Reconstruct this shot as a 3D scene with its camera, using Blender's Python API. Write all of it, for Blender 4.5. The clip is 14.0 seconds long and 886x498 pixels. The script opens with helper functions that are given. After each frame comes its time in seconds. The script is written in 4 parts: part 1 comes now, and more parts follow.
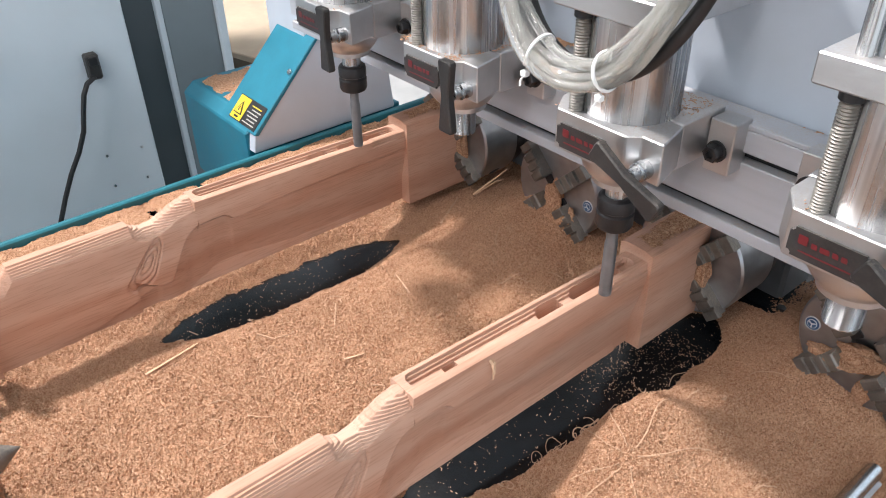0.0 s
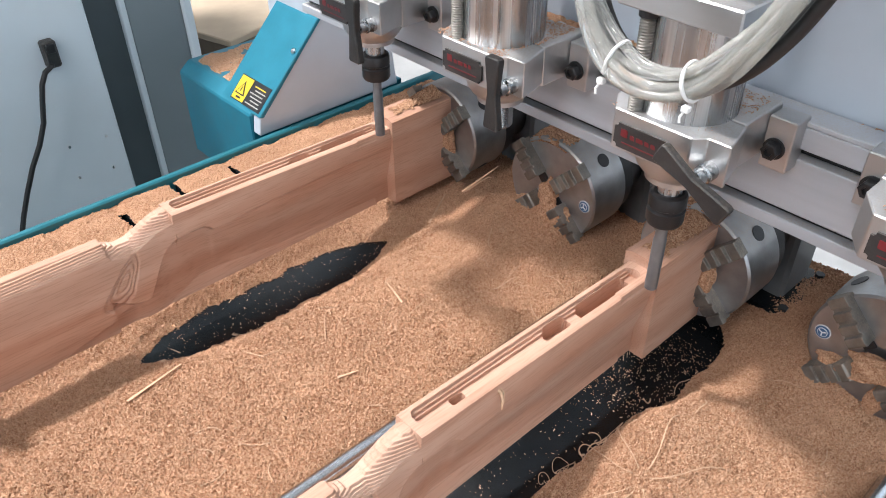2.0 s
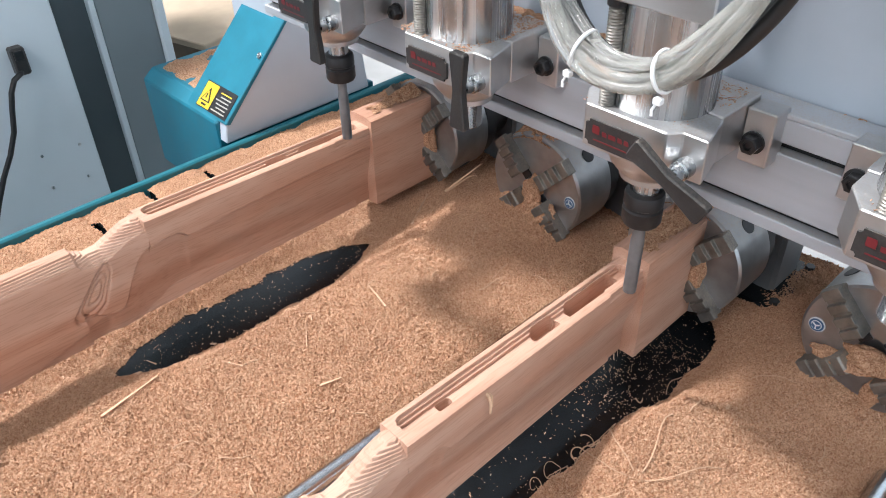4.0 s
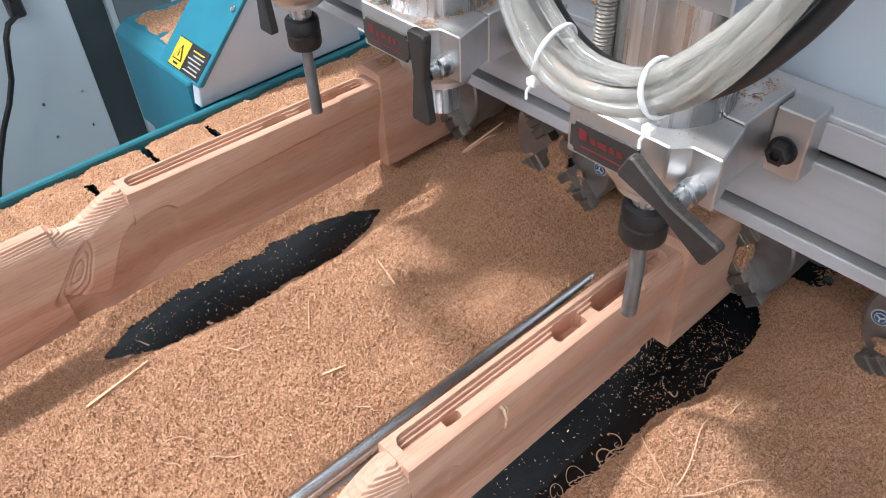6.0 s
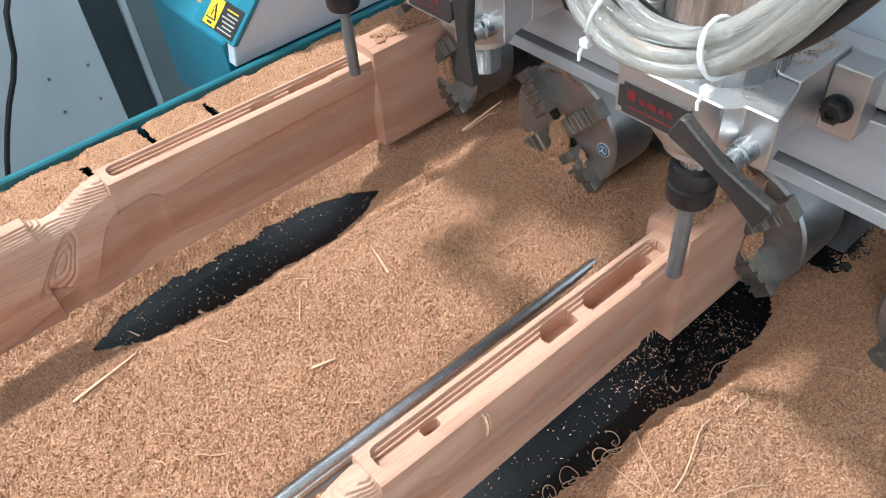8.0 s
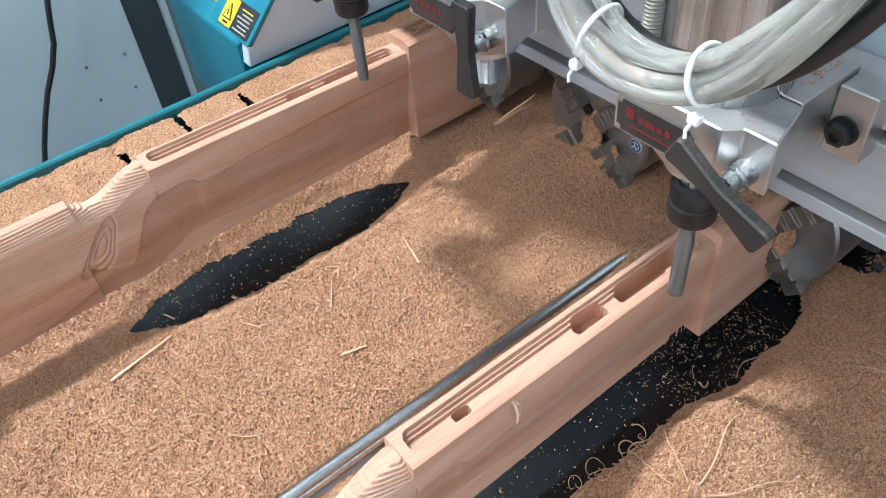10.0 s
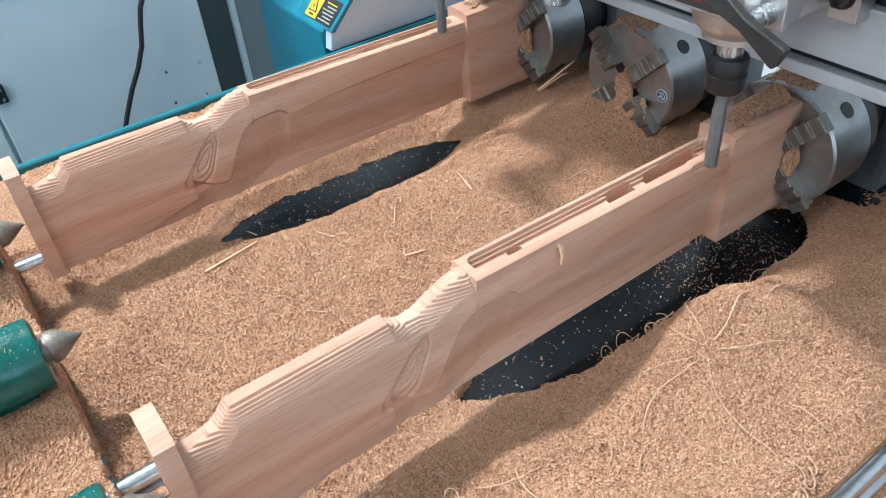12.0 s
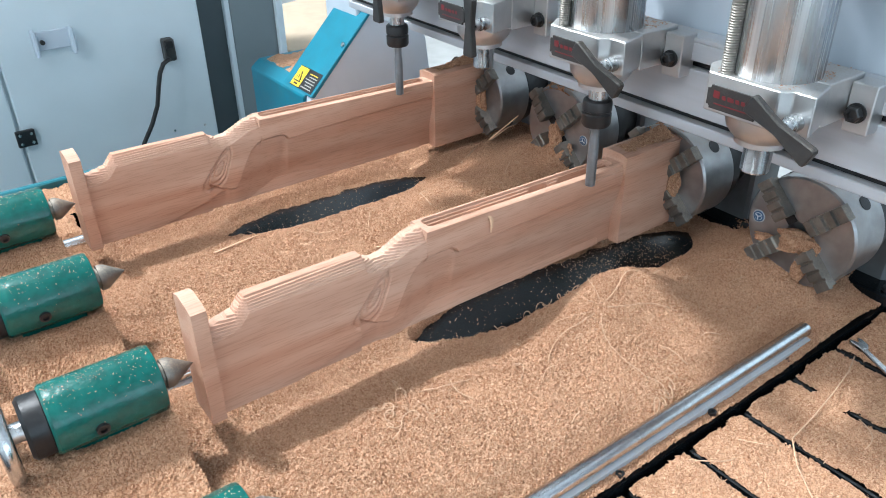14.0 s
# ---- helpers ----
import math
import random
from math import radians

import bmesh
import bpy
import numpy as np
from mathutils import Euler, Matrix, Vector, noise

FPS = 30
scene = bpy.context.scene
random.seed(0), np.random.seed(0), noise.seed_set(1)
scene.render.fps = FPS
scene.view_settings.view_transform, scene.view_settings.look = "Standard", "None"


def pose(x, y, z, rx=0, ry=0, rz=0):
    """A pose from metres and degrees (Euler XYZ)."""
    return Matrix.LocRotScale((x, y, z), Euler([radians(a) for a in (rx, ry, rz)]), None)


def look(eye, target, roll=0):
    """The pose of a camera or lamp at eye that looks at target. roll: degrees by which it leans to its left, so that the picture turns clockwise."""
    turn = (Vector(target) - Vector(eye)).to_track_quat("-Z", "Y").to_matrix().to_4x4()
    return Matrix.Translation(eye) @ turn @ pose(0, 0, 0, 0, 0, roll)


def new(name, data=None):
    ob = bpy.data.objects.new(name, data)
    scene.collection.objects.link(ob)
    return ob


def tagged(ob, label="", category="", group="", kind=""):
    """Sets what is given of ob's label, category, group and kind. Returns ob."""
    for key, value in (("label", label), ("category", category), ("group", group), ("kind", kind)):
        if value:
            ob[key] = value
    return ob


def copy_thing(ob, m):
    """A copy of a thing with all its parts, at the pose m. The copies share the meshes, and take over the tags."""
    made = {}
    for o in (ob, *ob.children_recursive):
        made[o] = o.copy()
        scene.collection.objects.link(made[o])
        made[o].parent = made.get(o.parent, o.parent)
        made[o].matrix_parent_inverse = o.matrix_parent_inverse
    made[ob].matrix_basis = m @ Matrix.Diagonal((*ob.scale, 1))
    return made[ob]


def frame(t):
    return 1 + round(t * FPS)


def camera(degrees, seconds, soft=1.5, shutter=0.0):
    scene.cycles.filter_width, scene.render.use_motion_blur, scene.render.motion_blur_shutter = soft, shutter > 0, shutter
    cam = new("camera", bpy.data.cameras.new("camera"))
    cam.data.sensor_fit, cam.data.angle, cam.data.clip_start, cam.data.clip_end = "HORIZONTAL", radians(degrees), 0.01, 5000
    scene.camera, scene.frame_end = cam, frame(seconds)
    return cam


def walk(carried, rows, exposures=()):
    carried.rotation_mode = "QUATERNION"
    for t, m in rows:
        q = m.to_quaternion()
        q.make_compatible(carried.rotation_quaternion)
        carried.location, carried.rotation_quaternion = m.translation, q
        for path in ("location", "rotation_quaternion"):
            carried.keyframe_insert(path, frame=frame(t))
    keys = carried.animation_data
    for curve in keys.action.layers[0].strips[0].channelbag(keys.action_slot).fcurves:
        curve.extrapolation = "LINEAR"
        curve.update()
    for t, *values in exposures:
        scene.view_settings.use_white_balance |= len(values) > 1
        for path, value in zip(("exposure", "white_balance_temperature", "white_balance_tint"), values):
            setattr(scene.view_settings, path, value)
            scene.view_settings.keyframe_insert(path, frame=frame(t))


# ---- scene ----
cam = camera(59.2, 14.0, 1.0)
PATH = [
    (0, (-0.696, -0.445, 0.706), (0.346, 0.835, -0.425), -1.0),
    (0.5, (-0.692, -0.425, 0.719), (0.355, 0.819, -0.447), -0.7),
    (1, (-0.669, -0.396, 0.719), (0.377, 0.81, -0.487), -1.1),
    (1.5, (-0.666, -0.375, 0.724), (0.387, 0.803, -0.503), -0.9),
    (2, (-0.672, -0.363, 0.729), (0.394, 0.822, -0.48), -0.7),
    (2.5, (-0.665, -0.36, 0.729), (0.422, 0.829, -0.457), -0.7),
    (3, (-0.66, -0.362, 0.725), (0.437, 0.82, -0.458), -0.8),
    (5.5, (-0.618, -0.296, 0.688), (0.413, 0.834, -0.6), -2.7),
    (6, (-0.564, -0.278, 0.685), (0.401, 0.857, -0.649), -3.0),
    (6.5, (-0.523, -0.272, 0.673), (0.372, 0.86, -0.712), -4.4),
    (7, (-0.508, -0.268, 0.676), (0.354, 0.866, -0.728), -5.5),
    (9.5, (-0.495, -0.27, 0.684), (0.359, 0.867, -0.723), -5.8),
    (10, (-0.513, -0.271, 0.686), (0.296, 0.895, -0.723), -6.0),
    (10.5, (-0.528, -0.282, 0.691), (0.253, 0.912, -0.71), -5.8),
    (11, (-0.564, -0.316, 0.687), (0.229, 0.925, -0.666), -4.9),
    (11.5, (-0.631, -0.377, 0.654), (0.191, 0.921, -0.626), -4.7),
    (12, (-0.695, -0.439, 0.632), (0.156, 0.864, -0.624), -5.1),
    (12.5, (-0.725, -0.519, 0.63), (0.18, 0.792, -0.58), -4.0),
    (13, (-0.773, -0.616, 0.629), (0.191, 0.72, -0.505), -2.0),
    (13.5, (-0.821, -0.677, 0.638), (0.175, 0.682, -0.439), -0.9),
    (14, (-0.869, -0.712, 0.641), (0.145, 0.677, -0.381), -0.8),
]
walk(cam, [(t, look(eye, target, roll)) for t, eye, target, roll in PATH], exposures=[(0, 0, 6650, 15), (1, 0, 6650, 15), (3, 0, 6350, 12), (5.5, 0, 6400, 14), (7, 0, 6250, 10), (9.5, 0, 6000, 5), (13, 0.04, 5800, 3), (14, 0.1, 5950, 5)])

# ---- the moving carriage: seconds, metres along the bed, metres up ----
SLIDE = [(0.0, 0.0, 0.0), (0.5, -0.001, -0.008), (1.0, 0.021, -0.008), (1.5, 0.0465, -0.007), (2.0, 0.0705, -0.006), (2.5, 0.077, -0.003),
         (3.0, 0.077, -0.002), (4.2, 0.04, -0.004), (5.5, -0.0046, -0.0068), (6.0, -0.011, -0.003), (6.5, -0.0105, -0.012), (7.0, 0.0116, -0.011), (8.2, 0.066, -0.010),
         (9.5, 0.0604, -0.009), (10.0, 0.0213, -0.0095), (10.5, -0.014, -0.009), (11.0, -0.0155, -0.008), (11.5, 0.0046, -0.012),
         (12.0, 0.0472, -0.008), (12.5, 0.0804, -0.008), (13.0, 0.0845, -0.012), (13.5, 0.0607, -0.014), (14.0, 0.0134, -0.0155)]

# ---- light ----
world = bpy.data.worlds.new("sky")
scene.world = world
world.use_nodes = True
wn = world.node_tree
sky = wn.nodes.new("ShaderNodeTexSky")
sky.sky_type, sky.sun_disc = "NISHITA", False
SUN_UP, SUN_ROUND = 62.0, 0.0
sky.sun_elevation, sky.sun_rotation = radians(SUN_UP), radians(SUN_ROUND)
wn.links.new(sky.outputs[0], wn.nodes["Background"].inputs[0])
wn.nodes["Background"].inputs[1].default_value = 0.1


def area_lamp(name, place, target, sx, sy, watts, colour):
    la = bpy.data.lights.new(name, "AREA")
    la.shape, la.size, la.size_y, la.energy, la.color = "RECTANGLE", sx, sy, watts, colour
    ob = new(name, la)
    ob.matrix_world = look(place, target)
    return ob


# one roof light over the hall beyond the machine
roof_light = area_lamp("roof_light", (-1.85, 3.0, 6.18), (-1.85, 3.0, 0), 0.62, 0.38, 920, (1.0, 0.98, 0.95))
# fill lamps as unseen windows, added high up and along three walls
high_fill = area_lamp("high_fill", (-4.94, -1.4, 5.0), (0, -1.4, 5.0), 2.5, 1.2, 230, (1.0, 0.985, 0.96))
south_fill = area_lamp("south_fill", (-0.6, -3.94, 0.95), (-0.6, 0, 0.95), 6.0, 1.3, 68, (0.74, 0.91, 1.0))
east_fill = area_lamp("east_fill", (3.94, 0.0, 0.95), (0, 0.0, 0.95), 5.6, 1.3, 24, (0.80, 0.93, 1.0))
west_fill = area_lamp("west_fill", (-4.94, 0.2, 0.95), (0, 0.2, 0.95), 6.0, 1.3, 28, (0.80, 0.93, 1.0))
scene.view_settings.exposure = 0.0


# ---- materials ----
def dust_cover(t, co, amount):
    """How thickly fine sawdust covers a place: patchy, most on what faces up, specks elsewhere."""
    g = t.nodes.new("ShaderNodeNewGeometry")
    sep = t.nodes.new("ShaderNodeSeparateXYZ")
    t.links.new(g.outputs["Normal"], sep.inputs[0])
    up = t.nodes.new("ShaderNodeMapRange")
    up.inputs[1].default_value, up.inputs[2].default_value = 0.2, 0.95
    up.inputs[3].default_value, up.inputs[4].default_value = 0.16 * amount, amount
    t.links.new(sep.outputs[2], up.inputs[0])
    total = None
    for scale, lo, hi in ((26.0, 0.36, 0.66), (420.0, 0.44, 0.62)):
        n = t.nodes.new("ShaderNodeTexNoise")
        n.inputs["Scale"].default_value, n.inputs["Detail"].default_value = scale, 3
        t.links.new(co.outputs["Object"], n.inputs["Vector"])
        r = t.nodes.new("ShaderNodeMapRange")
        r.inputs[1].default_value, r.inputs[2].default_value = lo, hi
        r.inputs[3].default_value, r.inputs[4].default_value = 0.35, 1.0
        t.links.new(n.outputs[0], r.inputs[0])
        m = t.nodes.new("ShaderNodeMath")
        m.operation, m.use_clamp = "MULTIPLY", True
        t.links.new((total or up).outputs[0], m.inputs[0])
        t.links.new(r.outputs[0], m.inputs[1])
        total = m
    return total.outputs[0]


def shade(name, colour, rough=0.5, metal=0.0, spread=0.15, size=40.0, bump=0.0, bump_size=300.0, stretch=(1, 1, 1), second=None, spec=0.5, dust=0.0):
    """A surface whose colour wanders at two scales, with fine relief; dust settles on what faces up."""
    m = bpy.data.materials.new(name)
    m.use_nodes = True
    t = m.node_tree
    b = t.nodes["Principled BSDF"]
    b.inputs["Metallic"].default_value = metal
    b.inputs["Specular IOR Level"].default_value = spec
    co = t.nodes.new("ShaderNodeTexCoord")
    mp = t.nodes.new("ShaderNodeMapping")
    mp.inputs["Scale"].default_value = stretch
    t.links.new(co.outputs["Object"], mp.inputs[0])
    big = t.nodes.new("ShaderNodeTexNoise")
    big.inputs["Scale"].default_value, big.inputs["Detail"].default_value = size * 0.2, 3
    fine = t.nodes.new("ShaderNodeTexNoise")
    fine.inputs["Scale"].default_value, fine.inputs["Detail"].default_value = size, 5
    for n in (big, fine):
        t.links.new(mp.outputs[0], n.inputs["Vector"])
    mix = t.nodes.new("ShaderNodeMath")
    mix.operation = "MULTIPLY_ADD"
    t.links.new(fine.outputs[0], mix.inputs[0])
    mix.inputs[1].default_value = 0.6
    half = t.nodes.new("ShaderNodeMath")
    half.operation = "MULTIPLY"
    half.inputs[1].default_value = 0.4
    t.links.new(big.outputs[0], half.inputs[0])
    t.links.new(half.outputs[0], mix.inputs[2])
    ramp = t.nodes.new("ShaderNodeValToRGB")
    lo = tuple(c * (1 - spread) for c in colour) if second is None else second
    hi = tuple(min(1, c * (1 + spread)) for c in colour)
    ramp.color_ramp.elements[0].position, ramp.color_ramp.elements[1].position = 0.32, 0.68
    ramp.color_ramp.elements[0].color, ramp.color_ramp.elements[1].color = (*lo, 1), (*hi, 1)
    t.links.new(mix.outputs[0], ramp.inputs[0])
    rr = t.nodes.new("ShaderNodeMapRange")
    rr.inputs[3].default_value, rr.inputs[4].default_value = max(0.02, rough - 0.08), min(1, rough + 0.1)
    t.links.new(fine.outputs[0], rr.inputs[0])
    if dust:
        cover = dust_cover(t, co, dust)
        tint = t.nodes.new("ShaderNodeMixRGB")
        tint.inputs[2].default_value = (0.47, 0.385, 0.30, 1)
        t.links.new(cover, tint.inputs[0])
        t.links.new(ramp.outputs[0], tint.inputs[1])
        t.links.new(tint.outputs[0], b.inputs["Base Color"])
        for socket, src, end in (("Roughness", rr.outputs[0], 0.9), ("Metallic", None, 0.0)):
            mr = t.nodes.new("ShaderNodeMapRange")
            t.links.new(cover, mr.inputs[0])
            mr.inputs[3].default_value, mr.inputs[4].default_value = metal, end
            if src is not None:
                t.links.new(src, mr.inputs[3])
            t.links.new(mr.outputs[0], b.inputs[socket])
    else:
        t.links.new(ramp.outputs[0], b.inputs["Base Color"])
        t.links.new(rr.outputs[0], b.inputs["Roughness"])
    if bump:
        bn = t.nodes.new("ShaderNodeTexNoise")
        bn.inputs["Scale"].default_value, bn.inputs["Detail"].default_value = bump_size, 4
        t.links.new(mp.outputs[0], bn.inputs["Vector"])
        bp = t.nodes.new("ShaderNodeBump")
        bp.inputs["Strength"].default_value, bp.inputs["Distance"].default_value = bump, 0.002
        t.links.new(bn.outputs[0], bp.inputs["Height"])
        t.links.new(bp.outputs[0], b.inputs["Normal"])
    return m


# upright streaks in the base colour imitate the reflections on the motors
STEEL = shade("brushed_steel_painted_streaks", (0.50, 0.51, 0.52), 0.26, 1.0, 0.34, 150, 0.02, 500, (1, 1, 0.012))
for socket, value in (("Anisotropic", 0.9), ("Anisotropic Rotation", 0.25)):
    STEEL.node_tree.nodes["Principled BSDF"].inputs[socket].default_value = value
CHROME = shade("polished_rail", (0.58, 0.6, 0.62), 0.2, 1.0, 0.22, 500, 0.1, 900)
ALU = shade("milled_aluminium", (0.52, 0.53, 0.54), 0.36, 0.95, 0.12, 50, 0.08, 500, (1, 0.2, 1), dust=0.4)
ALU_DULL = shade("dull_aluminium", (0.45, 0.485, 0.535), 0.45, 0.3, 0.16, 40, 0.08, 300, (0.3, 0.1, 1), dust=0.55)
IRON = shade("dark_chuck_steel", (0.36, 0.37, 0.385), 0.34, 0.95, 0.22, 45, 0.12, 350, dust=0.6)
JAW = shade("worn_jaw_steel", (0.20, 0.19, 0.175), 0.42, 0.85, 0.35, 60, 0.2, 300, dust=0.6)
BLACK = shade("black_plastic", (0.02, 0.02, 0.021), 0.42, 0, 0.3, 60, 0.1, 500, dust=0.22)
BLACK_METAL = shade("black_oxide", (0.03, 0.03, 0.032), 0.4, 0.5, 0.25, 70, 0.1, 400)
BED = shade("black_bed_paint", (0.006, 0.0075, 0.009), 0.16, 0, 0.4, 60, 0.12, 500, spec=0.36)
TEAL = shade("teal_paint", (0.008, 0.15, 0.22), 0.4, 0, 0.14, 25, 0.04, 200)
TEAL_DARK = shade("dark_teal_paint", (0.008, 0.13, 0.17), 0.45, 0, 0.15, 30)
GREEN = shade("green_enamel", (0.005, 0.085, 0.072), 0.22, 0, 0.35, 70, 0.35, 130)
WHITE = shade("white_paint", (0.47, 0.53, 0.60), 0.42, 0, 0.06, 12, 0.03, 200)
GREY = shade("light_grey_paint", (0.55, 0.625, 0.67), 0.5, 0, 0.05, 6, 0.02, 200)
# darker copies of the column's grey: shade in its fold, put into the colour
GREY_SHADE = shade("grey_shadow_panel", (0.07, 0.09, 0.10), 0.55, 0, 0.1, 10)
GREY_HALF_SHADE = shade("grey_half_shade_panel", (0.16, 0.195, 0.215), 0.5, 0, 0.06, 8)
CARD = shade("cardboard", (0.42, 0.34, 0.25), 0.8, 0, 0.1, 20)
CONCRETE = shade("concrete_floor", (0.40, 0.41, 0.41), 0.7, 0, 0.15, 8, 0.1, 60)
WALL = shade("wall_paint", (0.5, 0.52, 0.54), 0.7, 0, 0.06, 4)
YELLOW = shade("yellow_sticker", (0.62, 0.45, 0.03), 0.4, 0, 0.05, 30)
STICKER = shade("black_sticker", (0.02, 0.02, 0.022), 0.35, 0, 0.2, 30)
PRINT = shade("grey_print", (0.35, 0.35, 0.32), 0.5, 0, 0.1, 60)
RED = shade("red_print", (0.13, 0.01, 0.014), 0.4, 0, 0.15, 100)
BLUE = shade("blue_sticker", (0.04, 0.10, 0.20), 0.4, 0, 0.1, 60)
PALE = shade("pale_sticker", (0.6, 0.64, 0.66), 0.4, 0, 0.05, 60)
RUBBER = shade("black_cable", (0.012, 0.012, 0.013), 0.5, 0, 0.2, 50)
TIE = shade("white_nylon", (0.75, 0.76, 0.76), 0.4, 0, 0.05, 60)
SHRED = shade("wood_splinter", (0.60, 0.39, 0.255), 0.7, 0, 0.15, 200)


def tube_material():
    m = shade("cloudy_clear_tube", (0.93, 0.93, 0.89), 0.05, 0, 0.08, 30)
    b = m.node_tree.nodes["Principled BSDF"]
    b.inputs["Transmission Weight"].default_value = 0.84
    b.inputs["IOR"].default_value = 1.42
    return m


TUBE = tube_material()


def wood_material():
    """Reddish beech-like wood: long grain along x, broad growth figure, fine pores."""
    m = bpy.data.materials.new("carved_wood")
    m.use_nodes = True
    t = m.node_tree
    b = t.nodes["Principled BSDF"]
    b.inputs["Roughness"].default_value = 0.62
    b.inputs["Specular IOR Level"].default_value = 0.3
    co = t.nodes.new("ShaderNodeTexCoord")
    mp = t.nodes.new("ShaderNodeMapping")
    mp.inputs["Scale"].default_value = (0.16, 1.0, 1.0)
    mp.inputs["Rotation"].default_value = (0.25, 0.1, 0)
    t.links.new(co.outputs["Object"], mp.inputs[0])
    warp = t.nodes.new("ShaderNodeTexNoise")
    warp.inputs["Scale"].default_value, warp.inputs["Detail"].default_value = 9.0, 2
    t.links.new(mp.outputs[0], warp.inputs["Vector"])
    add = t.nodes.new("ShaderNodeMixRGB")
    add.blend_type = "ADD"
    add.inputs[0].default_value = 0.12
    t.links.new(mp.outputs[0], add.inputs[1])
    t.links.new(warp.outputs["Color"], add.inputs[2])
    wave = t.nodes.new("ShaderNodeTexWave")
    wave.wave_type, wave.bands_direction = "BANDS", "Z"
    wave.inputs["Scale"].default_value, wave.inputs["Distortion"].default_value = 6.0, 9.0
    wave.inputs["Detail"].default_value, wave.inputs["Detail Scale"].default_value = 3, 1.2
    t.links.new(add.outputs[0], wave.inputs["Vector"])
    pores = t.nodes.new("ShaderNodeTexNoise")
    mp2 = t.nodes.new("ShaderNodeMapping")
    mp2.inputs["Scale"].default_value = (0.05, 1, 1)
    t.links.new(co.outputs["Object"], mp2.inputs[0])
    t.links.new(mp2.outputs[0], pores.inputs["Vector"])
    pores.inputs["Scale"].default_value, pores.inputs["Detail"].default_value = 500, 4
    broad = t.nodes.new("ShaderNodeTexNoise")
    broad.inputs["Scale"].default_value, broad.inputs["Detail"].default_value = 7, 3
    t.links.new(mp.outputs[0], broad.inputs["Vector"])
    ramp = t.nodes.new("ShaderNodeValToRGB")
    ramp.color_ramp.elements[0].position, ramp.color_ramp.elements[1].position = 0.1, 0.9
    ramp.color_ramp.elements[0].color = (0.50, 0.325, 0.245, 1)
    ramp.color_ramp.elements[1].color = (0.56, 0.39, 0.305, 1)
    t.links.new(wave.outputs[0], ramp.inputs[0])
    rb = t.nodes.new("ShaderNodeValToRGB")
    rb.color_ramp.elements[0].position, rb.color_ramp.elements[1].position = 0.40, 0.64
    rb.color_ramp.elements[0].color, rb.color_ramp.elements[1].color = (0.93, 0.74, 0.65, 1), (1.0, 1.03, 1.04, 1)
    t.links.new(broad.outputs[0], rb.inputs[0])
    mul = t.nodes.new("ShaderNodeMixRGB")
    mul.blend_type, mul.inputs[0].default_value = "MULTIPLY", 1.0
    t.links.new(ramp.outputs[0], mul.inputs[1])
    t.links.new(rb.outputs[0], mul.inputs[2])
    rp = t.nodes.new("ShaderNodeValToRGB")
    rp.color_ramp.elements[0].position, rp.color_ramp.elements[1].position = 0.36, 0.5
    rp.color_ramp.elements[0].color, rp.color_ramp.elements[1].color = (0.86, 0.83, 0.8, 1), (1, 1, 1, 1)
    t.links.new(pores.outputs[0], rp.inputs[0])
    mul2 = t.nodes.new("ShaderNodeMixRGB")
    mul2.blend_type, mul2.inputs[0].default_value = "MULTIPLY", 1.0
    t.links.new(mul.outputs[0], mul2.inputs[1])
    t.links.new(rp.outputs[0], mul2.inputs[2])
    t.links.new(mul2.outputs[0], b.inputs["Base Color"])
    bp = t.nodes.new("ShaderNodeBump")
    bp.inputs["Strength"].default_value, bp.inputs["Distance"].default_value = 0.12, 0.001
    t.links.new(pores.outputs[0], bp.inputs["Height"])
    t.links.new(bp.outputs[0], b.inputs["Normal"])
    return m


WOOD = wood_material()


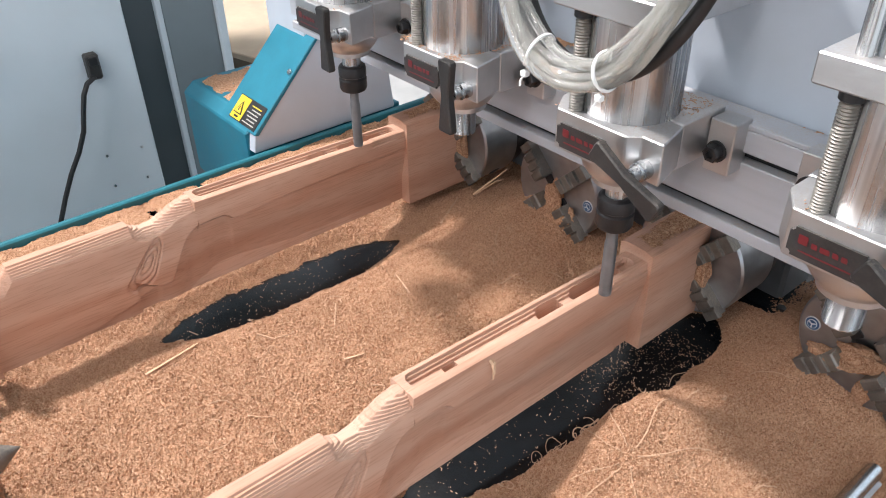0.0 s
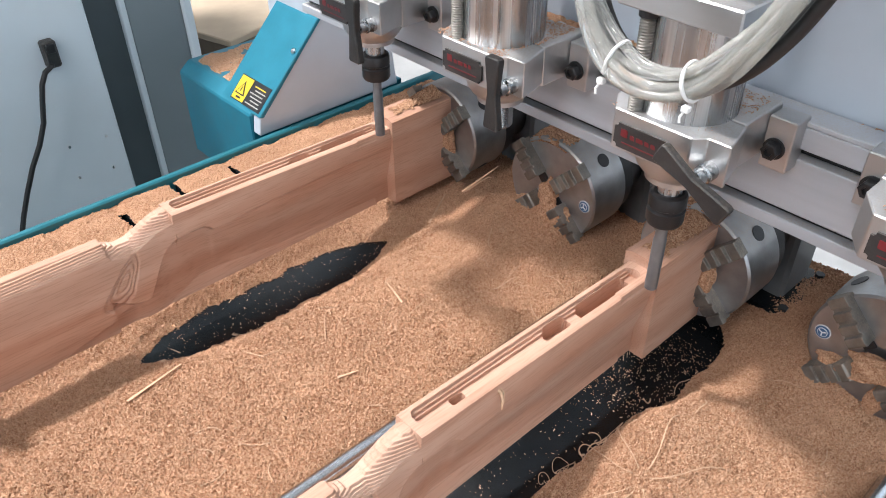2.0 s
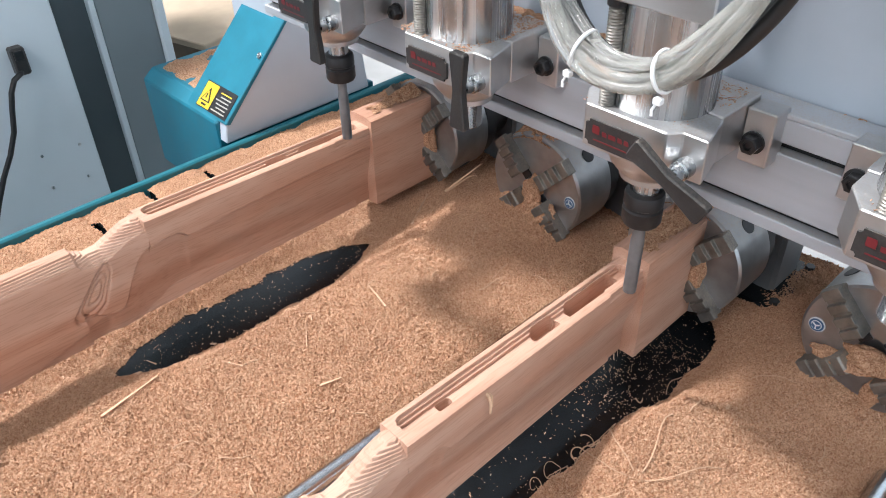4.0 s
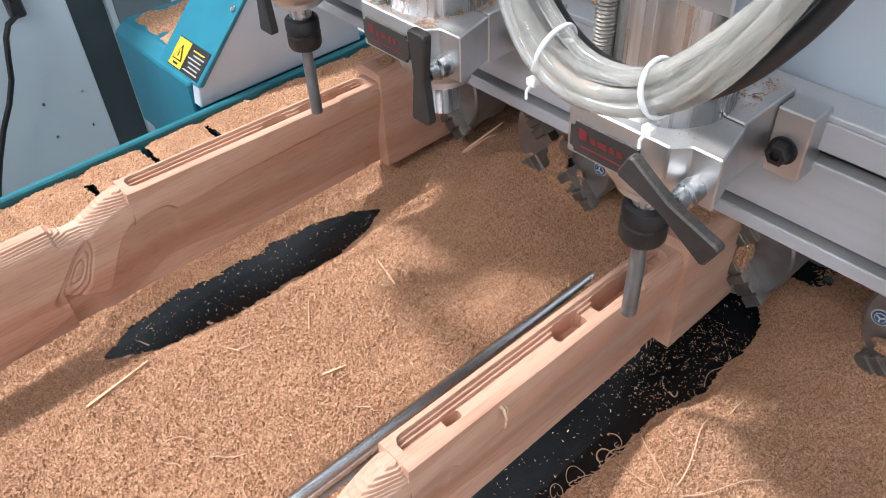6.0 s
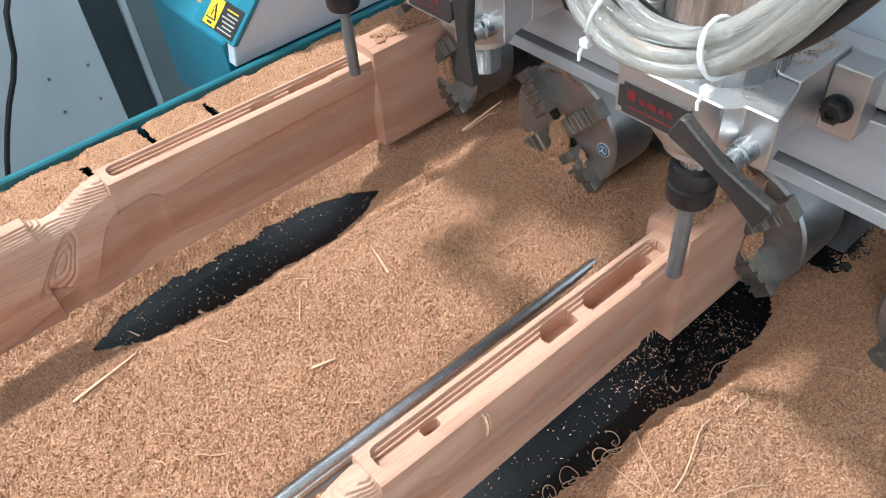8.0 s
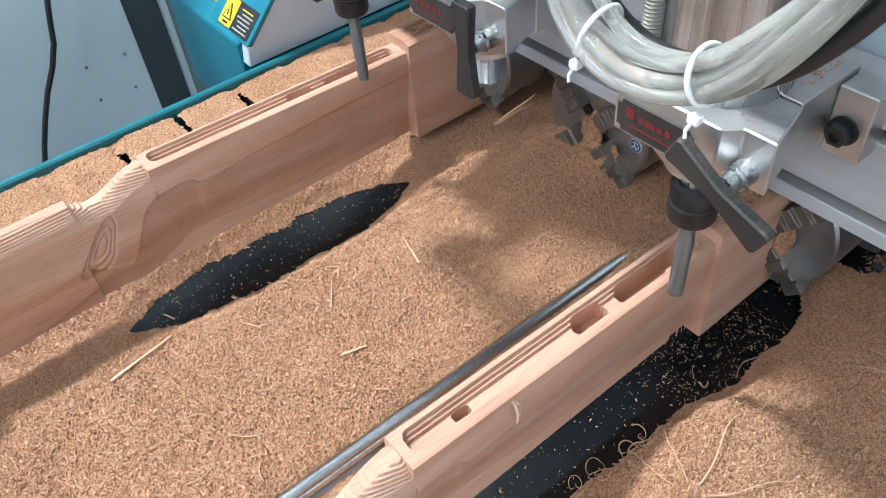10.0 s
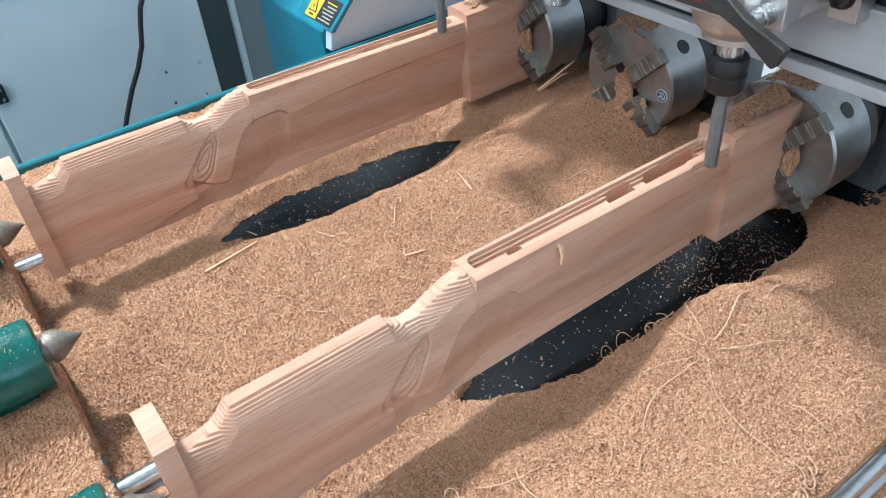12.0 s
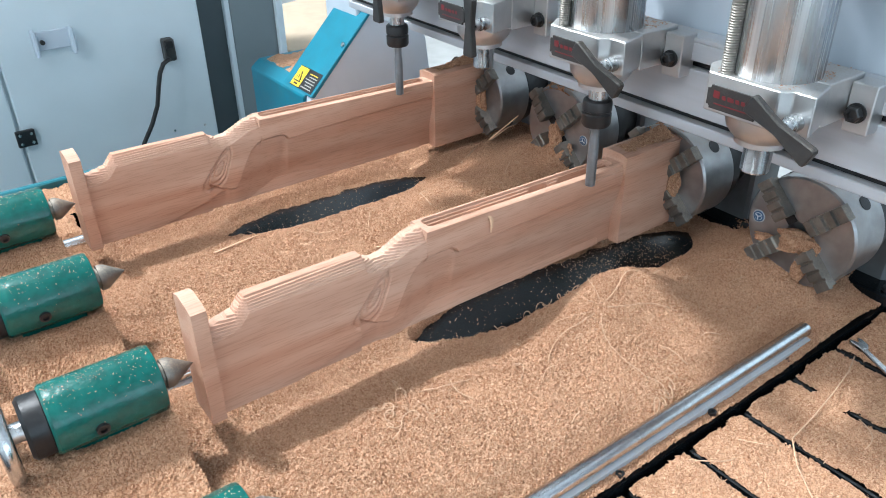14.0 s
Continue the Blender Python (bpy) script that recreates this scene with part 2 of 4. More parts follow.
def dust_material():
    """Heaped sawdust: grains and curls of different tones, with strong fine relief."""
    m = bpy.data.materials.new("sawdust")
    m.use_nodes = True
    t = m.node_tree
    b = t.nodes["Principled BSDF"]
    b.inputs["Roughness"].default_value = 0.9
    b.inputs["Specular IOR Level"].default_value = 0.15
    co = t.nodes.new("ShaderNodeTexCoord")
    v = t.nodes.new("ShaderNodeTexVoronoi")
    v.inputs["Scale"].default_value = 620
    n0 = t.nodes.new("ShaderNodeTexNoise")
    n0.inputs["Scale"].default_value, n0.inputs["Detail"].default_value = 150, 3
    wp = t.nodes.new("ShaderNodeMixRGB")
    wp.blend_type, wp.inputs[0].default_value = "ADD", 0.012
    t.links.new(co.outputs["Object"], wp.inputs[1])
    t.links.new(n0.outputs["Color"], wp.inputs[2])
    t.links.new(wp.outputs[0], v.inputs["Vector"])
    n1 = t.nodes.new("ShaderNodeTexNoise")
    n1.inputs["Scale"].default_value, n1.inputs["Detail"].default_value, n1.inputs["Roughness"].default_value = 260, 5, 0.7
    n2 = t.nodes.new("ShaderNodeTexNoise")
    n2.inputs["Scale"].default_value, n2.inputs["Detail"].default_value = 12, 4
    for n in (n0, n1, n2):
        t.links.new(co.outputs["Object"], n.inputs["Vector"])
    sep = t.nodes.new("ShaderNodeSeparateColor")
    t.links.new(v.outputs["Color"], sep.inputs[0])
    ramp = t.nodes.new("ShaderNodeValToRGB")
    e = ramp.color_ramp.elements
    e[0].position, e[1].position = 0.0, 1.0
    e[0].color, e[1].color = (0.34, 0.17, 0.096, 1), (0.68, 0.435, 0.288, 1)
    mid = e.new(0.5)
    mid.color = (0.535, 0.305, 0.187, 1)
    t.links.new(sep.outputs[0], ramp.inputs[0])
    rb = t.nodes.new("ShaderNodeValToRGB")
    rb.color_ramp.elements[0].position, rb.color_ramp.elements[1].position = 0.38, 0.66
    rb.color_ramp.elements[0].color, rb.color_ramp.elements[1].color = (0.9, 0.88, 0.86, 1), (1.06, 1.06, 1.05, 1)
    t.links.new(n2.outputs[0], rb.inputs[0])
    mul = t.nodes.new("ShaderNodeMixRGB")
    mul.blend_type, mul.inputs[0].default_value = "MULTIPLY", 1.0
    t.links.new(ramp.outputs[0], mul.inputs[1])
    t.links.new(rb.outputs[0], mul.inputs[2])
    t.links.new(mul.outputs[0], b.inputs["Base Color"])
    hm = t.nodes.new("ShaderNodeMath")
    hm.operation = "SUBTRACT"
    t.links.new(n1.outputs[0], hm.inputs[0])
    t.links.new(v.outputs["Distance"], hm.inputs[1])
    bp = t.nodes.new("ShaderNodeBump")
    bp.inputs["Strength"].default_value, bp.inputs["Distance"].default_value = 0.8, 0.0024
    t.links.new(hm.outputs[0], bp.inputs["Height"])
    t.links.new(bp.outputs[0], b.inputs["Normal"])
    return m


DUST = dust_material()


# ---- mesh helpers ----
def part(name, bm, material, parent=None, label="", smooth=False):
    me = bpy.data.meshes.new(name)
    bm.normal_update()
    bm.to_mesh(me)
    bm.free()
    me.materials.append(material)
    if smooth:
        for p in me.polygons:
            p.use_smooth = True
    ob = new(name, me)
    if parent is not None:
        ob.parent = parent
    if label:
        ob["label"] = label
    return ob


def sharp(ob, degrees=35):
    """Smooth faces, with edges over that angle kept sharp."""
    me = ob.data
    for p in me.polygons:
        p.use_smooth = True
    me.set_sharp_from_angle(angle=radians(degrees))
    return ob


def thing(name, m, label, category, group="", kind=""):
    ob = new(name)
    ob.empty_display_size = 0.02
    ob.matrix_basis = m
    return tagged(ob, label, category, group, kind)


def box(x0, x1, y0, y1, z0, z1, bevel=0.001, bm=None, seg=1):
    bm = bm or bmesh.new()
    m = Matrix.Translation(((x0 + x1) / 2, (y0 + y1) / 2, (z0 + z1) / 2)) @ Matrix.Diagonal((x1 - x0, y1 - y0, z1 - z0, 1))
    made = bmesh.ops.create_cube(bm, size=1, matrix=m)
    if bevel:
        edges = list({e for v in made["verts"] for e in v.link_edges})
        bmesh.ops.bevel(bm, geom=edges, offset=bevel, segments=seg, affect="EDGES")
    return bm


def lathe(profile, segments=32, axis="z", bm=None, at=(0, 0, 0)):
    """A turned body from (radius, height) pairs, closed at both ends."""
    bm = bm or bmesh.new()
    rings = []
    for r, h in profile:
        ring = []
        for i in range(segments):
            a = 2 * math.pi * i / segments
            c, s = r * math.cos(a), r * math.sin(a)
            p = {"z": (c, s, h), "x": (h, c, s), "y": (s, h, c)}[axis]
            ring.append(bm.verts.new((p[0] + at[0], p[1] + at[1], p[2] + at[2])))
        rings.append(ring)
    for a, b in zip(rings, rings[1:]):
        for i in range(segments):
            j = (i + 1) % segments
            bm.faces.new((a[i], a[j], b[j], b[i]))
    bm.faces.new(list(reversed(rings[0])))
    bm.faces.new(rings[-1])
    bmesh.ops.recalc_face_normals(bm, faces=bm.faces)
    return bm


def prism(outline, depth0, depth1, axis="y", bevel=0.0, bm=None):
    """An outline pushed along an axis: y takes (x, z) pairs, x takes (y, z), z takes (x, y)."""
    bm = bm or bmesh.new()

    def put(p, d):
        return {"y": (p[0], d, p[1]), "x": (d, p[0], p[1]), "z": (p[0], p[1], d)}[axis]

    a = [bm.verts.new(put(p, depth0)) for p in outline]
    b = [bm.verts.new(put(p, depth1)) for p in outline]
    fs = [bm.faces.new(a), bm.faces.new(list(reversed(b)))]
    n = len(outline)
    for i in range(n):
        j = (i + 1) % n
        fs.append(bm.faces.new((a[j], a[i], b[i], b[j])))
    bmesh.ops.recalc_face_normals(bm, faces=fs)
    if bevel:
        bmesh.ops.bevel(bm, geom=list({e for f in fs for e in f.edges}), offset=bevel, segments=1, affect="EDGES")
    return bm


def pipe(points, radius, segments=8, bm=None, taper=1.0):
    """A round bar along a line of points."""
    bm = bm or bmesh.new()
    pts = [Vector(p) for p in points]
    rings = []
    n = len(pts)
    side = None
    for i, p in enumerate(pts):
        d = (pts[min(i + 1, n - 1)] - pts[max(i - 1, 0)]).normalized()
        if side is None:
            side = d.cross(Vector((0.31, 0.2, 0.93))).normalized()
        side = (side - d * side.dot(d)).normalized()
        up = d.cross(side)
        r = radius * (1 + (taper - 1) * i / max(1, n - 1))
        rings.append([bm.verts.new(p + side * (r * math.cos(2 * math.pi * k / segments)) + up * (r * math.sin(2 * math.pi * k / segments))) for k in range(segments)])
    for a, b in zip(rings, rings[1:]):
        for i in range(segments):
            j = (i + 1) % segments
            bm.faces.new((a[i], a[j], b[j], b[i]))
    bm.faces.new(list(reversed(rings[0])))
    bm.faces.new(rings[-1])
    bmesh.ops.recalc_face_normals(bm, faces=bm.faces)
    return bm


def smoothstep(a, b, x):
    u = min(1, max(0, (x - a) / (b - a)))
    return u * u * (3 - 2 * u)


AXIS_Z = 0.0775
STATIONS = (0.525, 0.275, 0.025, -0.225)


# ---- the setting ----
def structure(name, bm, mat, label, category=""):
    ob = part(name, bm, mat)
    return tagged(ob, label, category or name.split("_")[0], kind="structure")


structure("floor", box(-5, 4, -4, 4, -0.95, -0.9, 0), CONCRETE, "pale grey concrete workshop floor", "floor")
structure("wall_north", box(-5, 4, 4.0, 4.15, -0.9, 6.2, 0), WALL, "off-white painted workshop wall", "wall")


def fill_wall(name, along, side=-5.15, high=False):
    """A wall with a long opening added for a fill lamp, and a high one where asked for."""
    bm = bmesh.new()
    upper = ((-4, 4, 1.6, 4.35), (-4, 4, 5.65, 6.2), (-4, -2.7, 4.35, 5.65), (-0.1, 4, 4.35, 5.65)) if high else ((-4, 4, 1.6, 6.2),)
    for u0, u1, z0, z1 in ((-5, 4, -0.9, 0.3), (-5, 4, 1.6, 6.2), (-5, -3.7, 0.3, 1.6), (2.5, 4, 0.3, 1.6)) if along == "x" else ((-4, 4, -0.9, 0.3), *upper, (-4, -2.9, 0.3, 1.6), (3.3, 4, 0.3, 1.6)):
        if along == "x":
            box(u0, u1, -4.15, -4.0, z0, z1, 0, bm)
        else:
            box(side, side + 0.15, u0, u1, z0, z1, 0, bm)
    return structure(name, bm, WALL, "off-white workshop wall with an opening added for a fill lamp", "wall")


fill_wall("wall_south", "x")
fill_wall("wall_west", "y", high=True)
fill_wall("wall_east", "y", 4.0)
bm = bmesh.new()
for x0, x1, y0, y1 in ((-5, 4, -4, 2.7), (-5, 4, 3.3, 4), (-5, -2.35, 2.7, 3.3), (-1.35, 4, 2.7, 3.3)):
    box(x0, x1, y0, y1, 6.2, 6.3, 0, bm)
structure("ceiling", bm, WALL, "pale ceiling with one roof light", "ceiling")

BED_Z = -0.05


def rail(y, x0, x1):
    ob = thing("guide_rail", pose(0, y, 0), "polished round steel guide rail on a pale aluminium support", "guide rail", "guide rails along the bed")
    sharp(part("rod", lathe([(0.0095, x0), (0.0105, x0 + 0.002), (0.0105, x1 - 0.002), (0.0095, x1)], 24, "x", at=(0, 0, -0.028)), CHROME, ob, "polished steel rod"))
    part("support", prism([(-0.0135, BED_Z), (0.010, BED_Z), (0.010, -0.040), (0.006, -0.036), (-0.006, -0.036), (-0.0135, -0.0375)], x0 + 0.004, x1 - 0.004, "x"), ALU_DULL, ob, "pale aluminium support rail")
    return ob


# the bed
bed = thing("machine_bed", pose(0, 0, 0), "black painted machine bed with dusty slats and a teal rim", "machine bed")
part("bed_plate", box(-1.3, 0.41, -0.322, 0.64, BED_Z - 0.06, BED_Z, 0), BED, bed, "black painted bed plate")
part("rim", box(-1.3, 0.9, 0.886, 0.90, -0.5, -0.028, 0.003), TEAL_DARK, bed, "dark teal painted rim")
part("side_panel", box(-1.3, 0.42, -1.2, 0.884, -0.5, -0.12, 0), BED, bed)
for y0, y1, n in ((-1.15, -0.327, 0), (0.652, 0.882, 1)):
    for i in range(-10, 4):
        x0 = -0.006 + i * 0.1095
        part("slat", box(x0 + 0.005, x0 + 0.1045, y0, y1, -0.118, -0.062 + 0.018 * n, 0.002), BED, bed)
for y, x0, x1 in ((0.15, -1.25, 0.10), (-0.295, -1.25, 0.07), (0.60, -1.25, 0.10)):
    rail(y, x0, x1)


# ---- sawdust ----
def blob(x, y, x0, x1, yc, half, skew=0.0):
    """How far inside a long bare patch a place lies (positive inside)."""
    u = (x - (x0 + x1) / 2) / ((x1 - x0) / 2)
    if abs(u) >= 1:
        return -abs(u) + 0.999 - 1.0
    w = half * (1 - abs(u) ** 4)
    wob = 0.0075 * noise.noise((x * 22, y * 22, 3.1)) + 0.0045 * noise.noise((x * 75, y * 75, 1.7))
    return w - abs(y - yc - skew * u) + wob


def mound(x, y, high, cx, cy, sx, sy_near, sy_far):
    """A smooth heap whose two sides, towards and away from the operator, fall off differently."""
    sy = sy_near if y < cy else sy_far
    return high * math.exp(-((x - cx) / sx) ** 2 - ((y - cy) / sy) ** 2)


def dust_height(x, y):
    n = noise.noise
    z = -0.025 + 0.004 * n((x * 9, y * 9, 0.3)) + 0.0024 * n((x * 32, y * 32, 4.0)) + 0.0018 * n((x * 105, y * 105, 9.0))
    # troughs swept by the two turning workpieces
    z -= 0.012 * math.exp(-((y - 0.505) / 0.07) ** 2) * smoothstep(0.04, -0.06, x) + 0.013 * math.exp(-((y - 0.005) / 0.06) ** 2)
    # heap before the idle chuck between the two pieces, with a low ridge running out of it
    z += mound(x, y, 0.050, 0.11, 0.285, 0.12, 0.10, 0.115) + mound(x, y, 0.030, 0.132, 0.285, 0.034, 0.08, 0.10)
    z += mound(x, y, 0.019, -0.135, 0.315, 0.10, 0.08, 0.065)
    z -= mound(x, y, 0.006, -0.055, 0.30, 0.045, 0.06, 0.05)
    # swirled furrows where the far piece flings its dust
    if x > -0.17:
        z += 0.0035 * math.sin((y + 0.25 * x) * 210) * math.exp(-((y - 0.425 - 0.1 * x) / 0.03) ** 2) * smoothstep(-0.17, -0.08, x) * smoothstep(0.12, 0.02, x)
    # heap beside the near piece, and one before the last chuck
    z += mound(x, y, 0.048, -0.095, -0.085, 0.10, 0.08, 0.06)
    z += mound(x, y, 0.042, 0.14, -0.165, 0.085, 0.12, 0.06)
    z += mound(x, y, 0.011, -0.42, -0.165, 0.18, 0.07, 0.07)
    # falls off towards the rails
    z -= 0.0195 * smoothstep(-0.235, -0.29, y) + 0.018 * math.exp(-((y - 0.15) / 0.022) ** 2) * smoothstep(0.08, -0.08, x)
    # bare patches
    for p, steep in (((-0.472, -0.036, 0.487, 0.043, -0.006), 0.75), ((-0.385, 0.185, 0.022, 0.055, -0.012), 2.1), ((-0.09, 0.20, 0.004, 0.052, 0.0), 1.5)):
        d = blob(x, y, *p)
        if d > -0.06:
            z = min(z, BED_Z - 0.004 + max(0, -d + 0.004) * steep)
    return z


def sheet(name, x0, x1, y0, y1, step, height, material, grain=0.0009, coarse=2, floor=None):
    nx, ny = int((x1 - x0) / step) + 1, int((y1 - y0) / step) + 1
    rng = np.random.default_rng(4)
    xs, ys = np.linspace(x0, x1, nx), np.linspace(y0, y1, ny)
    cx, cy = xs[::coarse], ys[::coarse]
    low = np.array([[height(float(x), float(y)) for y in cy] for x in cx])
    cols = np.array([np.interp(ys, cy, row) for row in low])
    z = np.array([np.interp(xs, cx, cols[:, j]) for j in range(ny)]).T
    z += rng.normal(0, grain, z.shape)
    X, Y = np.meshgrid(xs, ys, indexing="ij")
    X = X + rng.normal(0, step * 0.2, X.shape)
    Y = Y + rng.normal(0, step * 0.2, Y.shape)
    co = np.stack([X, Y, z], -1).reshape(-1, 3)
    i = np.arange(nx * ny).reshape(nx, ny)
    quads = np.stack([i[:-1, :-1], i[1:, :-1], i[1:, 1:], i[:-1, 1:]], -1).reshape(-1, 4)
    if floor is not None:
        quads = quads[co[quads][:, :, 2].min(1) > floor]
    me = bpy.data.meshes.new(name)
    me.from_pydata(co.tolist(), [], quads.tolist())
    me.materials.append(material)
    return new(name, me)


dust = sheet("sawdust", -1.0, 0.40, -0.3205, 0.635, 0.0016, dust_height, DUST, 0.0015, 3)
tagged(dust, "heaped orange-brown sawdust lying over the black machine bed", "sawdust", kind="stuff")


def slat_dust(x, y):
    base = -0.054 if y < 0 else -0.038
    u = ((x + 0.006) / 0.1095) % 1.0
    edge = min(u, 1 - u) * 0.1095
    lip = abs(y + 0.326) if y < 0 else 0.05
    wob = 0.0035 * noise.noise((x * 40, y * 40, 8.0)) + 0.002 * noise.noise((x * 130, y * 130, 8.0))
    z = base + 0.002 * noise.noise((x * 18, y * 18, 2.0)) - 0.004 * smoothstep(0.02, 0.004, edge)
    bare = edge + wob < (0.0043 if y < 0 else 0.0036) or (y < 0 and lip + wob < 0.0025)
    fill = noise.noise((x * 7, y * 9, 6.0))
    if bare and (y < 0 and fill < 0.35 or y > 0 and fill < -0.2):
        z -= 0.05
    return z


for nm, y0, y1 in (("near", -0.9, -0.326), ("far", 0.64, 0.884)):
    d2 = sheet("sawdust", -1.2, 0.42, y0, y1, 0.0023, slat_dust, DUST, 0.0008, 1, -0.08 if y0 < 0 else -0.06)
    tagged(d2, "thin layer of sawdust lying over the slatted table", "sawdust", kind="stuff")


# ---- the carved workpieces ----
def lerp_table(table, x):
    for (xa, a), (xb, b) in zip(table, table[1:]):
        if x <= xb:
            u = (x - xa) / (xb - xa)
            return a + (b - a) * max(0, u)
    return table[-1][1]


TOP = [(-0.668, 0.121), (-0.652, 0.123), (-0.632, 0.128), (-0.618, 0.1445), (-0.464, 0.1432), (-0.460, 0.136), (-0.445, 0.129),
       (-0.430, 0.1305), (-0.412, 0.1385), (-0.395, 0.1465), (-0.376, 0.1515), (-0.3721, 0.150), (-0.372, 0.149), (0.0, 0.1395)]
CURL = [(-0.48, 0.055), (-0.46, 0.044), (-0.444, 0.036), (-0.427, 0.034), (-0.417, 0.047), (-0.404, 0.073), (-0.390, 0.0955), (-0.374, 0.108), (-0.351, 0.1105), (-0.332, 0.1105), (-0.325, 0.106), (-0.318, 0.099), (-0.25, 0.104), (-0.12, 0.107), (0, 0.107)]


def smooth_table(table, x):
    """The same table run through with a round curve."""
    xs = [t[0] for t in table]
    for i in range(len(table) - 1):
        if x <= xs[i + 1]:
            u = min(1, max(0, (x - xs[i]) / (xs[i + 1] - xs[i])))
            p0, p1, p2, p3 = (table[max(0, min(len(table) - 1, i + k))][1] for k in (-1, 0, 1, 2))
            return 0.5 * (2 * p1 + (p2 - p0) * u + (2 * p0 - 5 * p1 + 4 * p2 - p3) * u * u + (3 * p1 - p0 - 3 * p2 + p3) * u ** 3)
    return table[-1][1]


def top_height(x, y):
    """Height of the upper side at y across the piece (0 to 1 from face to face)."""
    p = lerp_table(TOP, x)
    v = abs(y - 0.5) * 2
    if x < -0.372:
        z = (p - 0.0025 * v * v - 0.0145 * max(0, (v - 0.3) / 0.7) ** 1.5) / 0.003
        return (math.floor(z) + smoothstep(0.6, 1.0, z - math.floor(z))) * 0.003
    z = p - 0.002 * v ** 6
    # a long stepped pocket
    if -0.362 < x < -0.012:
        end = min(x + 0.362, -0.012 - x)
        half = 0.30 if end > 0.008 else 0.30 * math.sqrt(max(0, 1 - (1 - end / 0.008) ** 2))
        d = half - abs(y - 0.53)
        if d > 0:
            far = y - 0.53
            z -= 0.004
            if far < 0.22:
                z -= 0.0035
            if far < 0.15:
                z -= 0.0035
            for a, b, w, deep in ((-0.316, -0.298, 0.12, 0.014), (-0.175, -0.135, 0.25, 0.016), (-0.118, -0.028, 0.25, 0.022)):
                m = (a + b) / 2
                r = w * 0.034
                ex = max(0, abs(x - m) - (b - a) / 2 + r)
                if (ex / r) ** 2 + ((y - 0.53) / w) ** 2 < 1:
                    z = p - 0.011 - deep
    return z


def face_inset(x, z):
    """Carving on the broad side: metres in from the uncut face."""
    d = 0.0
    c = smooth_table(CURL, x)
    if x > -0.475:
        d += 0.0068 * smoothstep(c + 0.0006, c - 0.0022, z) * (1 - 0.6 * smoothstep(-0.33, -0.2, x))
        d += 0.014 * smoothstep(c, c - 0.075, z) * smoothstep(-0.43, -0.34, x)
        d += 0.0034 * math.exp(-((z - c + 0.002) / 0.0018) ** 2) * smoothstep(-0.31, -0.33, x)
    d -= 0.0035 * smoothstep(-0.40, -0.365, x)
    # hollow below a slanting line on the butt
    if -0.575 < x < -0.43:
        line = 0.036 * (x + 0.575) / 0.145
        d += 0.0035 * smoothstep(line + 0.0008, line - 0.002, z) * smoothstep(-0.43, -0.45, x)
    # raised contour rings below the notch
    for cx, cz, rx, rz in ((-0.452, 0.076, 0.015, 0.036),):
        w = (x - cx - 0.62 * (z - cz)) / (rx * (1.1 - 0.5 * (z - cz) / rz))
        r = max(abs(w), math.hypot(0.8 * w, (z - cz) / rz))
        for ring in (0.36, 0.66, 0.96):
            d += 0.0022 * math.exp(-((r - ring) / 0.07) ** 2)
        d += 0.0012 * smoothstep(1.0, 0.94, r)
    if x > -0.066 and z > lerp_table(TOP, x) - 0.012:
        d += 0.0022
    d += 0.0004 * noise.noise((x * 14, z * 60, 0.5))
    return d


def stock_body():
    y_near, y_far = 0.0075, 0.0425
    xs = list(np.arange(-0.668, 0.0005, 0.00115))
    nz, ny = 92, 88
    verts, faces = [], []
    for x in xs:
        x = float(x)
        x = min(x, 0.0)
        low = 0.002
        ring = []
        zt = top_height(x, 0.0)
        for i in range(nz):
            z = low + (zt - low) * i / nz
            ring.append((x, y_near + face_inset(x, z), z))
        inset = face_inset(x, zt)
        for j in range(ny + 1):
            v = j / ny
            ring.append((x, y_near + inset * (1 - v) + (y_far - y_near) * v, top_height(x, v)))
        zt2 = top_height(x, 1.0)
        for i in range(12):
            z = zt2 + (low - zt2) * (i + 1) / 12
            ring.append((x, y_far - 0.025 * smoothstep(0.066, -0.004, z) ** 0.85 * smoothstep(-0.004, -0.03, x), z))
        verts += ring
    m = nz + ny + 1 + 12
    for a in range(len(xs) - 1):
        for k in range(m):
            k2 = (k + 1) % m
            faces.append((a * m + k, (a + 1) * m + k, (a + 1) * m + k2, a * m + k2))
    faces.append(tuple(range(m)))
    faces.append(tuple(reversed(range((len(xs) - 1) * m, len(xs) * m))))
    me = bpy.data.meshes.new("carved_body")
    me.from_pydata(verts, [], faces)
    me.materials.append(WOOD)
    ob = new("carved_body", me)
    return sharp(ob, 22)


def workpiece():
    ob = thing("wooden_workpiece", pose(0, 0, 0), "pale reddish wooden blank, half carved, clamped in a steel chuck", "wooden workpiece", "workpieces on the machine")
    body = stock_body()
    body.parent = ob
    bm = prism([(0.0, 0.0), (0.05, 0.0), (0.05, 0.150), (0.04, 0.1535), (0.012, 0.153), (0.0, 0.1495)], 0.0, 0.126, "x")
    part("end_block", bm, WOOD, ob)
    bm = prism([(0.0, 0.0), (0.05, 0.0), (0.051, 0.158), (0.036, 0.163), (0.014, 0.160), (0.0, 0.155)], -0.686, -0.668, "x")
    part("end_post", bm, WOOD, ob)
    return ob


